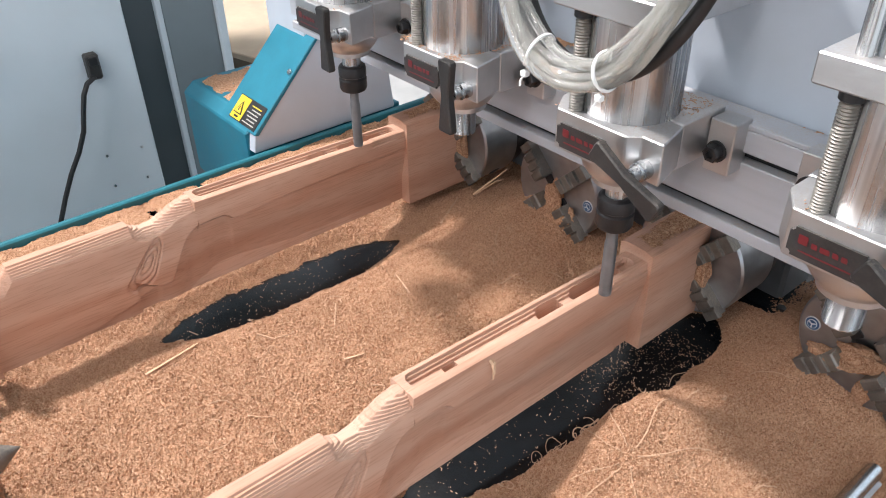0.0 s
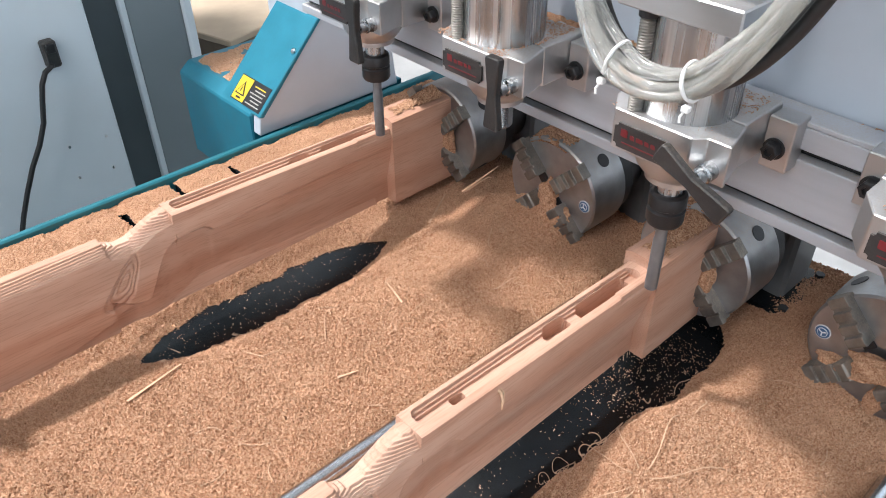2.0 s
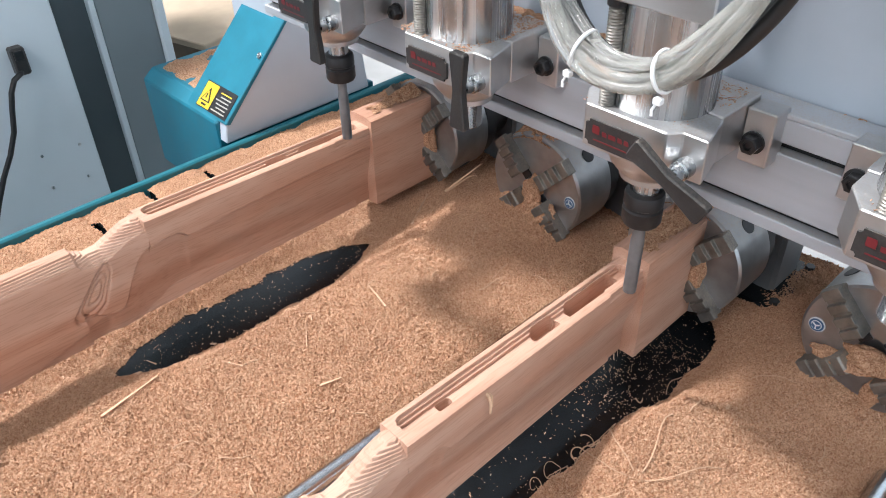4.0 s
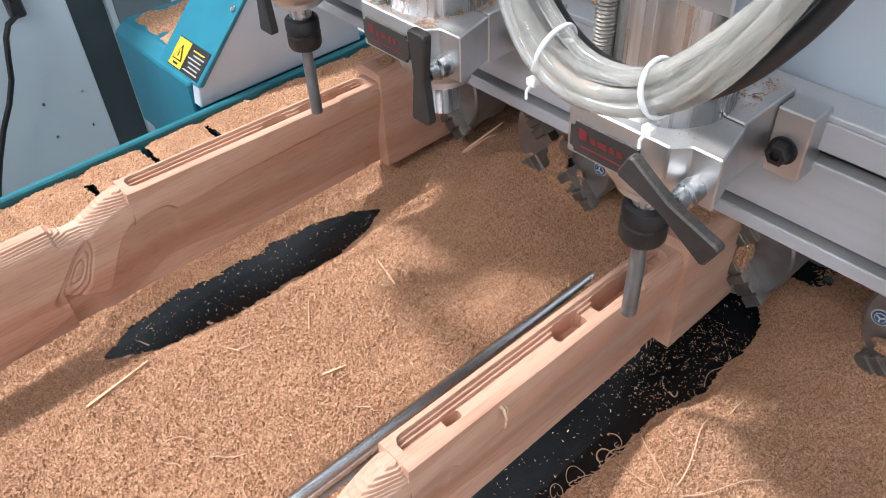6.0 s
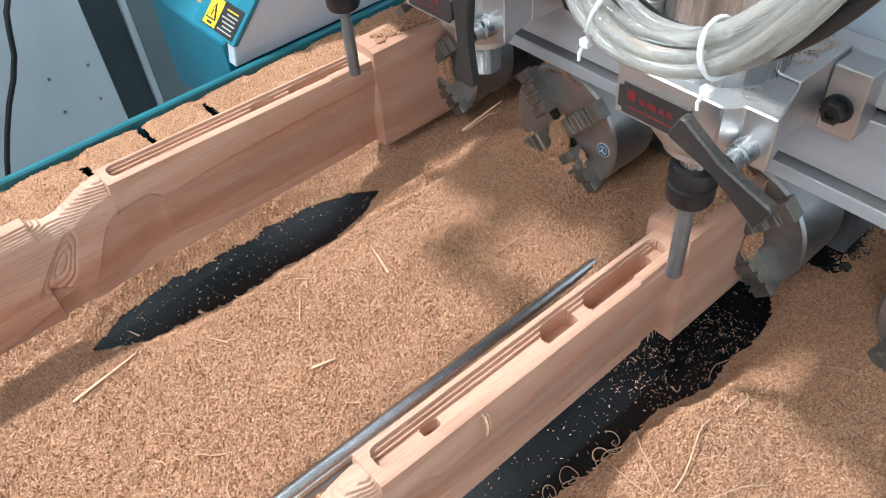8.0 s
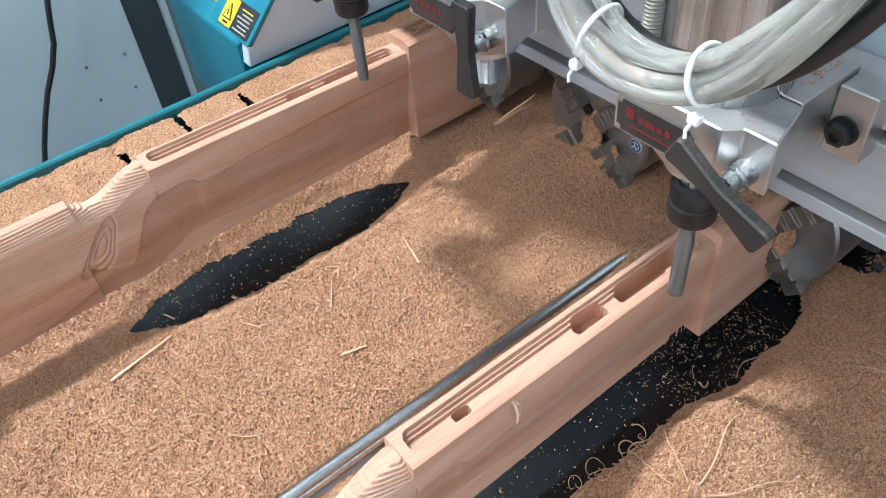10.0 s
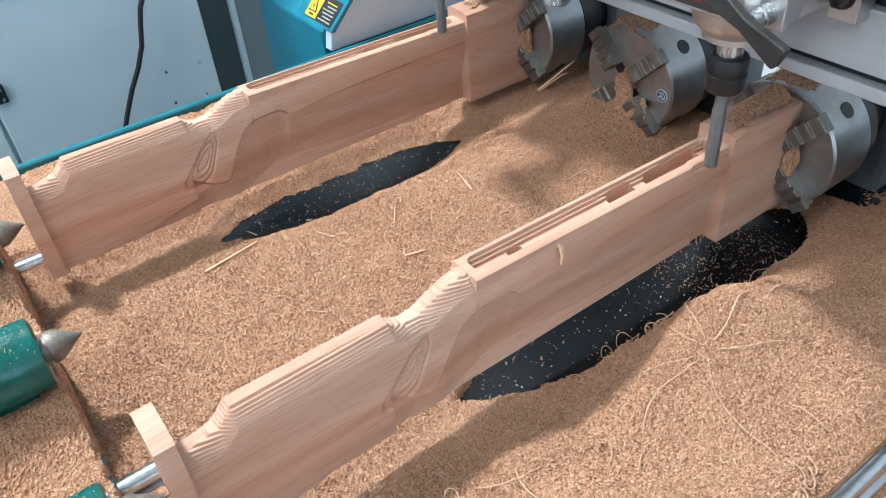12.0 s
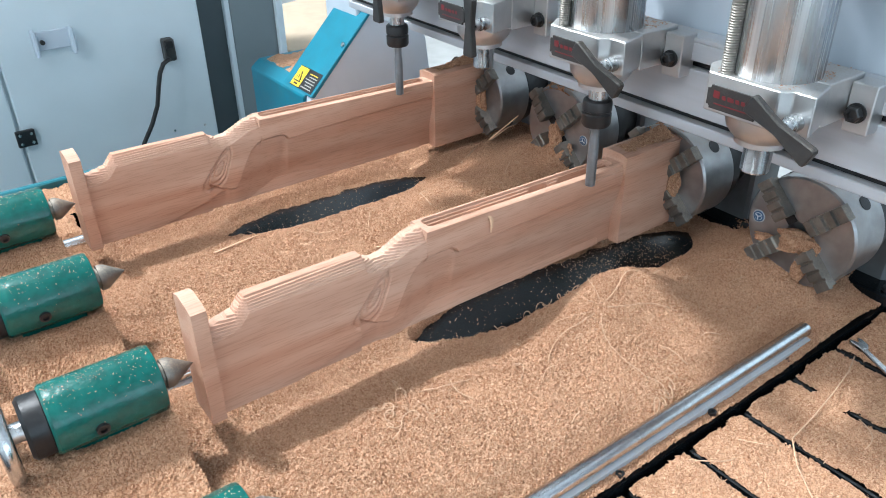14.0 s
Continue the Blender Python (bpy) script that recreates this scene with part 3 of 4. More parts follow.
piece = workpiece()
piece_far = copy_thing(piece, pose(0, 0.5, 0))
bm = pipe([(-0.268, 0.006, 0.137), (-0.268, 0.001, 0.135), (-0.269, -0.003, 0.127), (-0.271, -0.004, 0.117)], 0.0027, 5, taper=0.4)
pipe([(-0.266, 0.006, 0.137), (-0.264, 0.001, 0.133), (-0.266, -0.002, 0.121)], 0.002, 5, bm, 0.4)
part("splinter", bm, SHRED, piece, "torn pale splinter")
bm = bmesh.new()
for i in (0, 1, 3, 4):
    x = -0.012 + i * 0.0037 - 0.002 * (i % 2)
    pipe([(x, 0.024, 0.004), (x + 0.002, 0.022, -0.004), (x - 0.001 * (i % 3), 0.020, -0.008 - 0.002 * (i % 2))], 0.0005, 4, bm, 0.5)
part("frayed_edge", bm, SHRED, piece, "frayed pale fibres")


# ---- chucks ----
def chuck():
    ob = thing("lathe_chuck", pose(0, 0, 0), "grey steel four-jaw lathe chuck dusted with sawdust", "lathe chuck", "chucks along the headstock")
    R = 0.084
    sharp(part("body", lathe([(0.018, 0.14), (0.018, 0.126), (R - 0.003, 0.126), (R, 0.129), (R, 0.20), (R - 0.004, 0.204), (R - 0.02, 0.206)], 56, "x"), IRON, ob), 30)
    sharp(part("back_plate", lathe([(R - 0.008, 0.2065), (R - 0.006, 0.2075), (R - 0.006, 0.226), (0.05, 0.228)], 48, "x"), BLACK_METAL, ob, "black back plate"), 30)
    for k in range(4):
        a = math.pi / 4 + k * math.pi / 2
        turn = Matrix.Rotation(a, 4, "X")
        out = [(0.130, 0.027), (0.105, 0.0275), (0.103, 0.030), (0.103, 0.0405), (0.108, 0.041), (0.108, 0.0445), (0.1045, 0.045),
               (0.1045, 0.0555), (0.110, 0.056), (0.110, 0.060), (0.107, 0.0605), (0.107, 0.071), (0.1125, 0.0715), (0.1125, 0.0755), (0.110, 0.076), (0.110, 0.089),
               (0.119, 0.0895), (0.119, 0.0865), (0.130, 0.0865)]
        bm = prism(out, -0.0115, 0.0115, "y", 0.0006)
        bm.transform(turn)
        part("jaw", bm, JAW, ob, "stepped dark steel jaw")
        bm = box(0.1235, 0.1264, -0.0075, 0.0075, 0.016, 0.0815, 0)
        bm.transform(turn)
        part("slot", bm, BLACK_METAL, ob, "dark jaw slot")
        key = lathe([(0.0105, 0.0825), (0.0105, 0.0845), (0.007, 0.0846)], 18, "z", at=(0.168, 0, 0))
        key.transform(Matrix.Rotation(a, 4, "X"))
        part("key_socket", key, BLACK_METAL, ob)
    def badge_piece(name, radius, near, mat, parent, label=""):
        bm = lathe([(radius, near + 0.0008), (radius, near)], 24, "x", at=(0, 0.0, 0.066))
        bm.transform(Matrix.Rotation(radians(90), 4, "X"))
        return part(name, bm, mat, parent, label)

    badge = badge_piece("badge", 0.0098, 0.1248, PALE, ob, "round blue and white badge")
    badge_piece("badge_field", 0.0086, 0.1243, BLUE, badge)
    badge_piece("badge_ring", 0.0062, 0.1238, PALE, badge)
    badge_piece("badge_centre", 0.0054, 0.1233, BLUE, badge)
    for k in range(3):
        bm = box(0.1227, 0.1232, -0.0008, 0.0008, 0.0, 0.005, 0)
        bm.transform(Matrix.Rotation(radians(90), 4, "X") @ Matrix.Translation((0, 0, 0.066)) @ Matrix.Rotation(radians(120 * k - 90), 4, "X"))
        part("badge_spoke", bm, PALE, badge)
    return ob


ch = chuck()
ch.matrix_basis = pose(0, STATIONS[1], AXIS_Z, 0)
copy_thing(ch, pose(0, STATIONS[0], AXIS_Z, 90))
copy_thing(ch, pose(0, STATIONS[2], AXIS_Z, 270))
copy_thing(ch, pose(0, STATIONS[3], AXIS_Z, 180))


def headstock():
    ob = thing("headstock", pose(0, 0, 0), "dark cast headstock carrying a chuck above the bed", "headstock", "headstocks behind the chucks")
    sharp(part("bearing_nose", lathe([(0.055, -0.02), (0.06, -0.018), (0.06, 0.03), (0.05, 0.034)], 36, "x", at=(0.247, 0, 0)), BLACK_METAL, ob), 30)
    part("housing", box(0.277, 0.36, -0.075, 0.075, BED_Z - AXIS_Z, 0.055, 0.006), shade("cast_grey", (0.16, 0.17, 0.18), 0.5, 0.2, 0.2, 30), ob, "grey cast housing")
    part("foot", box(0.24, 0.38, -0.1, 0.1, BED_Z - AXIS_Z, BED_Z - AXIS_Z + 0.022, 0.003), BED, ob)
    for sx in (0.255, 0.366):
        for sy in (-0.09, 0.09):
            part("bolt", lathe([(0.007, 0), (0.007, 0.007)], 6, "z", at=(sx, sy, BED_Z - AXIS_Z + 0.0215)), BLACK_METAL, ob)
    return ob


hs = headstock()
hs.matrix_basis = pose(0, STATIONS[0], AXIS_Z)
for y in STATIONS[1:]:
    copy_thing(hs, pose(0, y, AXIS_Z))


# ---- tailstocks ----
def tailstock():
    ob = thing("tailstock", pose(0, 0, 0), "green enamelled tailstock barrel with a pointed steel centre", "tailstock", "tailstocks along the bed")
    sharp(part("barrel", lathe([(0.034, -0.728), (0.038, -0.7295), (0.039, -0.733), (0.039, -0.842), (0.037, -0.845)], 40, "x"), GREEN, ob), 30)
    sharp(part("centre_point", lathe([(0.0004, -0.6875), (0.0165, -0.712), (0.0175, -0.716), (0.0175, -0.722), (0.014, -0.7225), (0.014, -0.732)], 32, "x"), JAW, ob, "pointed steel centre"), 30)
    sharp(part("collar", lathe([(0.033, -0.843), (0.035, -0.846), (0.035, -0.864), (0.031, -0.868)], 40, "x"), BLACK_METAL, ob, "black collar"), 30)
    sharp(part("screw", lathe([(0.011, -0.864), (0.011, -0.888)], 20, "x"), STEEL, ob), 30)
    bm = bmesh.new()
    pts = [(-0.886, 0.046 * math.cos(a), 0.046 * math.sin(a)) for a in np.linspace(0, 2 * math.pi, 33)]
    wheel = part("handwheel", pipe(pts, 0.0075, 10, bm), CHROME, ob, "chromed handwheel", True)
    for k in range(3):
        a = k * 2.094 + 0.4
        part("spoke", pipe([(-0.884, 0, 0), (-0.886, 0.045 * math.cos(a), 0.045 * math.sin(a))], 0.005, 8), CHROME, wheel, smooth=True)
    for x in (-0.80,):
        s = lathe([(0.007, 0.0385), (0.007, 0.0425), (0.004, 0.0428), (0.0035, 0.040)], 16, "z", at=(x, 0, 0))
        s.transform(Matrix.Rotation(math.radians(100), 4, "X"))
        part("set_screw", s, BLACK_METAL, ob)
    part("saddle", prism([(-0.02, -0.089), (0.02, -0.089), (0.02, -0.03), (-0.02, -0.03)], -0.83, -0.75, "x", 0.002), GREEN, ob)
    return ob


ts = tailstock()
ts.matrix_basis = pose(0, STATIONS[2], AXIS_Z)
for y in (STATIONS[0], STATIONS[1], STATIONS[3]):
    copy_thing(ts, pose(0, y, AXIS_Z))
tail_beam = thing("tail_beam", pose(0, 0, 0), "teal steel cross beam under the tailstocks, heaped with sawdust", "cross beam")
part("beam", box(-0.95, -0.724, -0.34, 0.64, BED_Z + 0.001, -0.012, 0.002), TEAL_DARK, tail_beam)


def tail_dust(x, y):
    e = min(-0.722 - x, x + 0.955) + 0.003 * noise.noise((x * 50, y * 50, 1.0))
    k = min(abs(y - s) for s in STATIONS)
    z = 0.004 + 0.006 * noise.noise((x * 20, y * 20, 7.0)) + 0.036 * smoothstep(0.10, 0.03, k)
    gap = smoothstep(0.118, 0.124, k + 0.003 * noise.noise((x * 40, 3, 7.0)))
    z -= 0.03 * gap * smoothstep(-0.78, -0.82, x)
    return z - 0.05 * smoothstep(0.004, 0.0, e)


td = sheet("sawdust", -0.955, -0.7215, -0.345, 0.645, 0.002, tail_dust, DUST)
tagged(td, "sawdust heaped on the tailstock beam", "sawdust", kind="stuff")


# ---- the carriage with its router spindles ----
SX, SY = -0.101, -0.009


def spindle(tool=True, lever=50, dusty=0.5):
    """A router spindle in its split clamp, round its own axis; x to the back, z as in the place."""
    ob = thing("router_spindle", pose(0, 0, 0), "brushed steel router spindle in a milled aluminium clamp", "router spindle", "router spindles on the carriage")
    sharp(part("motor", lathe([(0.049, 0.385), (0.0495, 0.386), (0.0495, 0.62), (0.049, 0.621)], 64), STEEL, ob, "brushed stainless steel motor"), 30)
    # front half of the clamp
    out = [(-0.058, 0.042), (-0.058, -0.044), (-0.047, -0.054), (-0.047, -0.078), (-0.001, -0.066), (-0.001, 0.060), (-0.03, 0.060)]
    clamp = part("front_clamp", prism(out, 0.343, 0.386, "z", 0.0012), ALU, ob, "milled aluminium clamp half")
    out = [(0.001, 0.062), (0.001, -0.064), (0.07, -0.064), (0.07, 0.062)]
    rear = part("rear_clamp", prism(out, 0.338, 0.386, "z", 0.0012), ALU, ob)
    for sy in (-1, 1):
        y0, y1 = (-0.093, -0.0645) if sy < 0 else (0.0625, 0.09)
        part("mounting_lug", box(0.045, 0.073, y0, y1, 0.326, 0.381, 0.0012), ALU, rear)
        yb = -0.077 if sy < 0 else 0.077
        sharp(part("washer", lathe([(0.0112, 0.0455), (0.0112, 0.0432), (0.009, 0.043)], 24, "x", at=(0, yb, 0.349)), BLACK_METAL, rear), 30)
        part("bolt", lathe([(0.0092, 0.0435), (0.0092, 0.0345), (0.0078, 0.0332), (0.0045, 0.0330), (0.004, 0.0362)], 6, "x", at=(0, yb, 0.349)), BLACK_METAL, rear, "black hexagon bolt")
    # clamping lever
    sharp(part("lever_bolt", lathe([(0.0095, -0.046), (0.0095, -0.060), (0.0075, -0.061), (0.0075, -0.071), (0.005, -0.072)], 20, "x", at=(0, -0.062, 0.356)), STEEL, ob), 30)
    prof = [(-0.0115, -0.041), (-0.0095, -0.044), (0.0095, -0.044), (0.0115, -0.041), (0.008, -0.012), (0.0065, 0.0), (0.008, 0.014), (0.011, 0.039), (0.009, 0.042), (-0.009, 0.042), (-0.011, 0.039), (-0.008, 0.014), (-0.0065, 0.0), (-0.008, -0.012)]
    bm = prism(prof, -0.005, 0.005, "x", 0.0015)
    bm.transform(Matrix.Translation((-0.077, -0.062, 0.356)) @ Matrix.Rotation(math.radians(lever), 4, "X"))
    part("lever", bm, BLACK, ob, "black plastic clamping lever")
    # name plate
    pl = box(-0.0605, -0.0575, -0.026, 0.038, 0.3475, 0.3735, 0.0)
    bmesh.ops.bevel(pl, geom=[e for e in pl.edges if abs(e.verts[0].co.x - e.verts[1].co.x) > 0.001], offset=0.004, segments=3, affect="EDGES")
    plate = part("name_plate", pl, BLACK, ob, "glossy black name plate with red marks")
    for (a, b, c, d) in ((0.030, 0.022, 0.3605, 0.3685), (0.019, 0.014, 0.3605, 0.3650), (0.012, 0.004, 0.3605, 0.3650), (0.002, -0.003, 0.3605, 0.3650), (-0.005, -0.010, 0.3605, 0.3650)):
        part("red_mark", prism([(a, c + 0.001), (a - 0.001, c), (b, c), (b, d - 0.002), (b + 0.001, d), (a, d)], -0.0606, -0.0610, "x"), RED, plate)
    part("red_mark", box(-0.0610, -0.0606, -0.018, 0.028, 0.3535, 0.3548, 0), RED, plate)
    if dusty:
        rng = random.Random(int(dusty * 100))
        verts, faces = [], []
        for _ in range(int(4200 * dusty)):
            x, y = rng.uniform(-0.056, 0.068), rng.uniform(-0.056, 0.056)
            r = math.hypot(x, y)
            if r < 0.0505 or (x < 0 and y < -0.05) or noise.noise((x * 34, y * 34, dusty * 9)) + dusty - 0.75 + 5 * x < rng.uniform(-0.6, 0.25):
                continue
            a, g, t1, t2 = rng.uniform(0, 6.28), rng.uniform(0.0005, 0.0013), rng.uniform(-0.5, 0.5), rng.uniform(-0.5, 0.5)
            b, z = len(verts), 0.3865 + rng.uniform(0, 0.0007)
            for u, v in ((-1.3, -0.6), (1.3, -0.5), (1.1, 0.6), (-1.2, 0.5)):
                verts.append((x + g * (u * math.cos(a) - v * math.sin(a)), y + g * (u * math.sin(a) + v * math.cos(a)), z + g * (u * t1 + v * t2)))
            faces.append((b, b + 1, b + 2, b + 3))
        me = bpy.data.meshes.new("sawdust")
        me.from_pydata(verts, [], faces)
        me.materials.append(DUST)
        td0 = new("sawdust", me)
        td0.parent = ob
        tagged(td0, "sawdust lying on the clamp", kind="stuff")
    # nose and collet
    sharp(part("nose", lathe([(0.042, 0.3425), (0.042, 0.327), (0.0405, 0.3215), (0.036, 0.315), (0.031, 0.3095), (0.029, 0.3085), (0.029, 0.3025), (0.014, 0.3015)], 48), ALU, ob), 30)
    if tool:
        sharp(part("collet_shaft", lathe([(0.0135, 0.3015), (0.0135, 0.282)], 28), STEEL, ob), 30)
        sharp(part("collet_nut", lathe([(0.016, 0.2845), (0.0195, 0.282), (0.0205, 0.279), (0.0205, 0.268), (0.0185, 0.2665), (0.0185, 0.2645), (0.0205, 0.263), (0.0205, 0.249), (0.0185, 0.245), (0.009, 0.2445)], 36), BLACK_METAL, ob, "black collet nut"), 30)
        sharp(part("milling_bit", lathe([(0.0066, 0.247), (0.0066, 0.225), (0.0074, 0.22), (0.0074, 0.1515), (0.0066, 0.151)], 24), shade("carbide", (0.2, 0.215, 0.235), 0.35, 0.7, 0.15, 80), ob, "long grey carbide milling bit"), 30)
    else:
        prof = [(0.0165, 0.3015)]
        z = 0.3005
        for i in range(17):
            prof += [(0.0165, z), (0.0153, z - 0.001)]
            z -= 0.002
        prof += [(0.015, z), (0.010, z - 0.0005), (0.0095, z + 0.006)]
        sharp(part("threaded_nose", lathe(prof, 32), STEEL, ob, "bare threaded steel nose"), 30)
    # lead screw and bracket above
    prof = []
    z = 0.384
    while z < 0.484:
        prof += [(0.0078, z), (0.0066, z + 0.0014)]
        z += 0.0028
    sharp(part("lead_screw", lathe(prof, 18, at=(-0.047, 0.027, 0)), shade("thread_steel", (0.28, 0.265, 0.24), 0.45, 0.8, 0.25, 90), ob, "threaded steel lead screw"), 60)
    part("bracket", box(-0.064, 0.07, -0.07, 0.052, 0.487, 0.511, 0.0015), ALU, ob, "aluminium upper bracket")
    sharp(part("screw_nut", lathe([(0.0095, 0.478), (0.0095, 0.489)], 20, at=(-0.047, 0.027, 0)), BLACK_METAL, ob), 30)
    sharp(part("guide_rod", lathe([(0.0068, 0.5105), (0.0068, 0.585)], 18, at=(-0.047, 0.027, 0)), STEEL, ob), 30)
    part("top_block", box(-0.066, 0.07, -0.07, 0.056, 0.582, 0.618, 0.0015), ALU, ob)
    return ob


spindles = []
for k, (tool, lever, dusty) in enumerate(((True, 0, 0.45), (False, 0, 0.9), (True, -64, 0.4), (False, -64, 0.3))):
    s = spindle(tool, lever, dusty)
    spindles.append((s, (SX, SY + 0.5 - 0.25 * k, 0.0)))

carriage = thing("carriage", pose(0, 0, 0), "pale aluminium cross carriage with long clamping slots", "carriage")
for z0, z1 in ((0.250, 0.264), (0.275, 0.335), (0.346, 0.370)):
    part("face_strip", box(-0.034, -0.012, -0.75, 0.78, z0, z1, 0.0012), ALU_DULL, carriage)
part("core", box(-0.016, 0.001, -0.75, 0.78, 0.252, 0.369, 0), ALU_DULL, carriage)
# black bars laid into the open slots to stand for the shade inside
part("slot_shade", box(-0.019, -0.0155, -0.748, 0.778, 0.263, 0.276, 0), BLACK_METAL, carriage, "black bar for the shade in a clamping slot")
part("slot_shade", box(-0.019, -0.0155, -0.748, 0.778, 0.334, 0.347, 0), BLACK_METAL, carriage, "black bar for the shade in a clamping slot")
part("ledge", box(-0.034, 0.001, -0.75, 0.78, 0.3705, 0.376, 0.001), ALU_DULL, carriage, "dusty aluminium ledge")


def ledge_dust(x, y):
    n = 0.7 * noise.noise((x * 25, y * 10, 3.0)) + 0.5 * noise.noise((x * 120, y * 90, 1.0)) + 0.5 * noise.noise((x * 300, y * 300, 5.0))
    back = smoothstep(-0.022, -0.002, x)
    heap = 0.55 * smoothstep(-0.02, 0.1, y) - 1.05 + 1.1 * back
    return 0.3745 + 0.005 * smoothstep(-0.1, 0.7, n * 0.55 + heap)


ld = sheet("sawdust", -0.031, 0.0005, -0.74, 0.77, 0.0026, ledge_dust, DUST, 0.0007, 1, 0.3755)
ld.parent = carriage
ld["label"] = "sawdust strewn on the ledge"

gantry = thing("gantry", pose(0, 0, 0), "white gantry beam with a teal end housing and a warning sticker", "gantry")
part("back_panel", box(0.003, 0.20, -0.95, 0.80, 0.24, 0.95, 0.004), WHITE, gantry, "white painted beam panel")
part("side_plate", prism([(-0.084, -0.036), (-0.0775, 0.003), (0.0925, 0.173), (0.20, 0.173), (0.26, 0.09), (0.275, -0.036)], 0.915, 0.94, "y", 0.002), WHITE, gantry, "white painted side plate")
slope = part("slanted_cover", prism([(-0.0805, 0.004), (0.0945, 0.179), (0.10, 0.173), (-0.07, 0.0)], 0.913, 1.06, "y", 0.0015), TEAL, gantry, "bright teal slanted cover")
part("lower_housing", prism([(-0.086, -0.20), (-0.086, 0.0), (-0.06, 0.02), (0.25, 0.02), (0.25, -0.20)], 0.941, 1.24, "y", 0.003), TEAL, gantry, "bright teal housing")
part("foot_block", box(-0.05, 0.30, 0.93, 1.05, -0.20, -0.036, 0.002), TEAL, gantry)
part("leg", box(0.08, 0.24, 0.945, 1.1, 0.0, 0.95, 0.004), WHITE, gantry, "white painted gantry leg")
part("far_leg", box(0.08, 0.24, -1.35, -0.96, -0.3, 0.95, 0.004), WHITE, gantry, "white painted gantry leg")
part("rail_bridge", box(0.10, 0.19, 0.79, 0.95, 0.30, 0.95, 0.002), WHITE, gantry)


def on_slope(u0, u1, y0, y1, lift, mat, name, parent, outline=None):
    """A thin plate on the slanted cover: u runs up the slope."""
    s = math.sqrt(0.5)
    bm = prism(outline, 0, 0.0006, "z") if outline else box(u0, u1, y0, y1, 0, 0.0006, 0)
    bm.transform(Matrix.Translation((-0.0805 - s * lift, 0, 0.004 + s * lift)) @ Matrix.Rotation(-math.pi / 4, 4, "Y"))
    return part(name, bm, mat, parent)


sticker = on_slope(0.006, 0.062, 0.922, 1.03, 0.0002, STICKER, "warning_sticker", slope)
sticker["label"] = "black and yellow warning sticker"
on_slope(0.008, 0.060, 0.985, 1.028, 0.001, YELLOW, "yellow_field", sticker)
on_slope(0, 0, 0, 0, 0.0018, STICKER, "warning_triangle", sticker, [(0.020, 0.990), (0.020, 1.023), (0.050, 1.0065)])
on_slope(0, 0, 0, 0, 0.0026, YELLOW, "triangle_field", sticker, [(0.0225, 0.9945), (0.0225, 1.0185), (0.0445, 1.0065)])
on_slope(0.027, 0.037, 1.0052, 1.0078, 0.0034, STICKER, "bolt_mark", sticker)
on_slope(0.012, 0.016, 0.998, 1.014, 0.0018, STICKER, "print_bar", sticker)
for i in range(6):
    on_slope(0.012 + i * 0.0075, 0.0145 + i * 0.0075, 0.93 + 0.004 * (i % 2), 0.978 - 0.006 * ((i * 2) % 3), 0.0012, YELLOW if i == 5 else PRINT, "print_bar", sticker)
sc = lathe([(0.006, 0), (0.006, 0.003), (0.0035, 0.0035)], 16)
sc.transform(Matrix.Translation((0.025, 0.925, 0.1097)) @ Matrix.Rotation(-math.pi / 4, 4, "Y"))
part("screw", sc, STEEL, slope)


def housing_dust(x, y):
    return 0.022 + 0.006 * noise.noise((x * 30, y * 30, 1.0)) - 0.012 * smoothstep(0.012, 0.0, min(x + 0.06, 0.2 - x, y - 1.06, 1.235 - y))


hd = sheet("sawdust", -0.06, 0.2, 1.06, 1.235, 0.006, housing_dust, DUST)
hd.parent = gantry
hd["label"] = "sawdust on the housing"


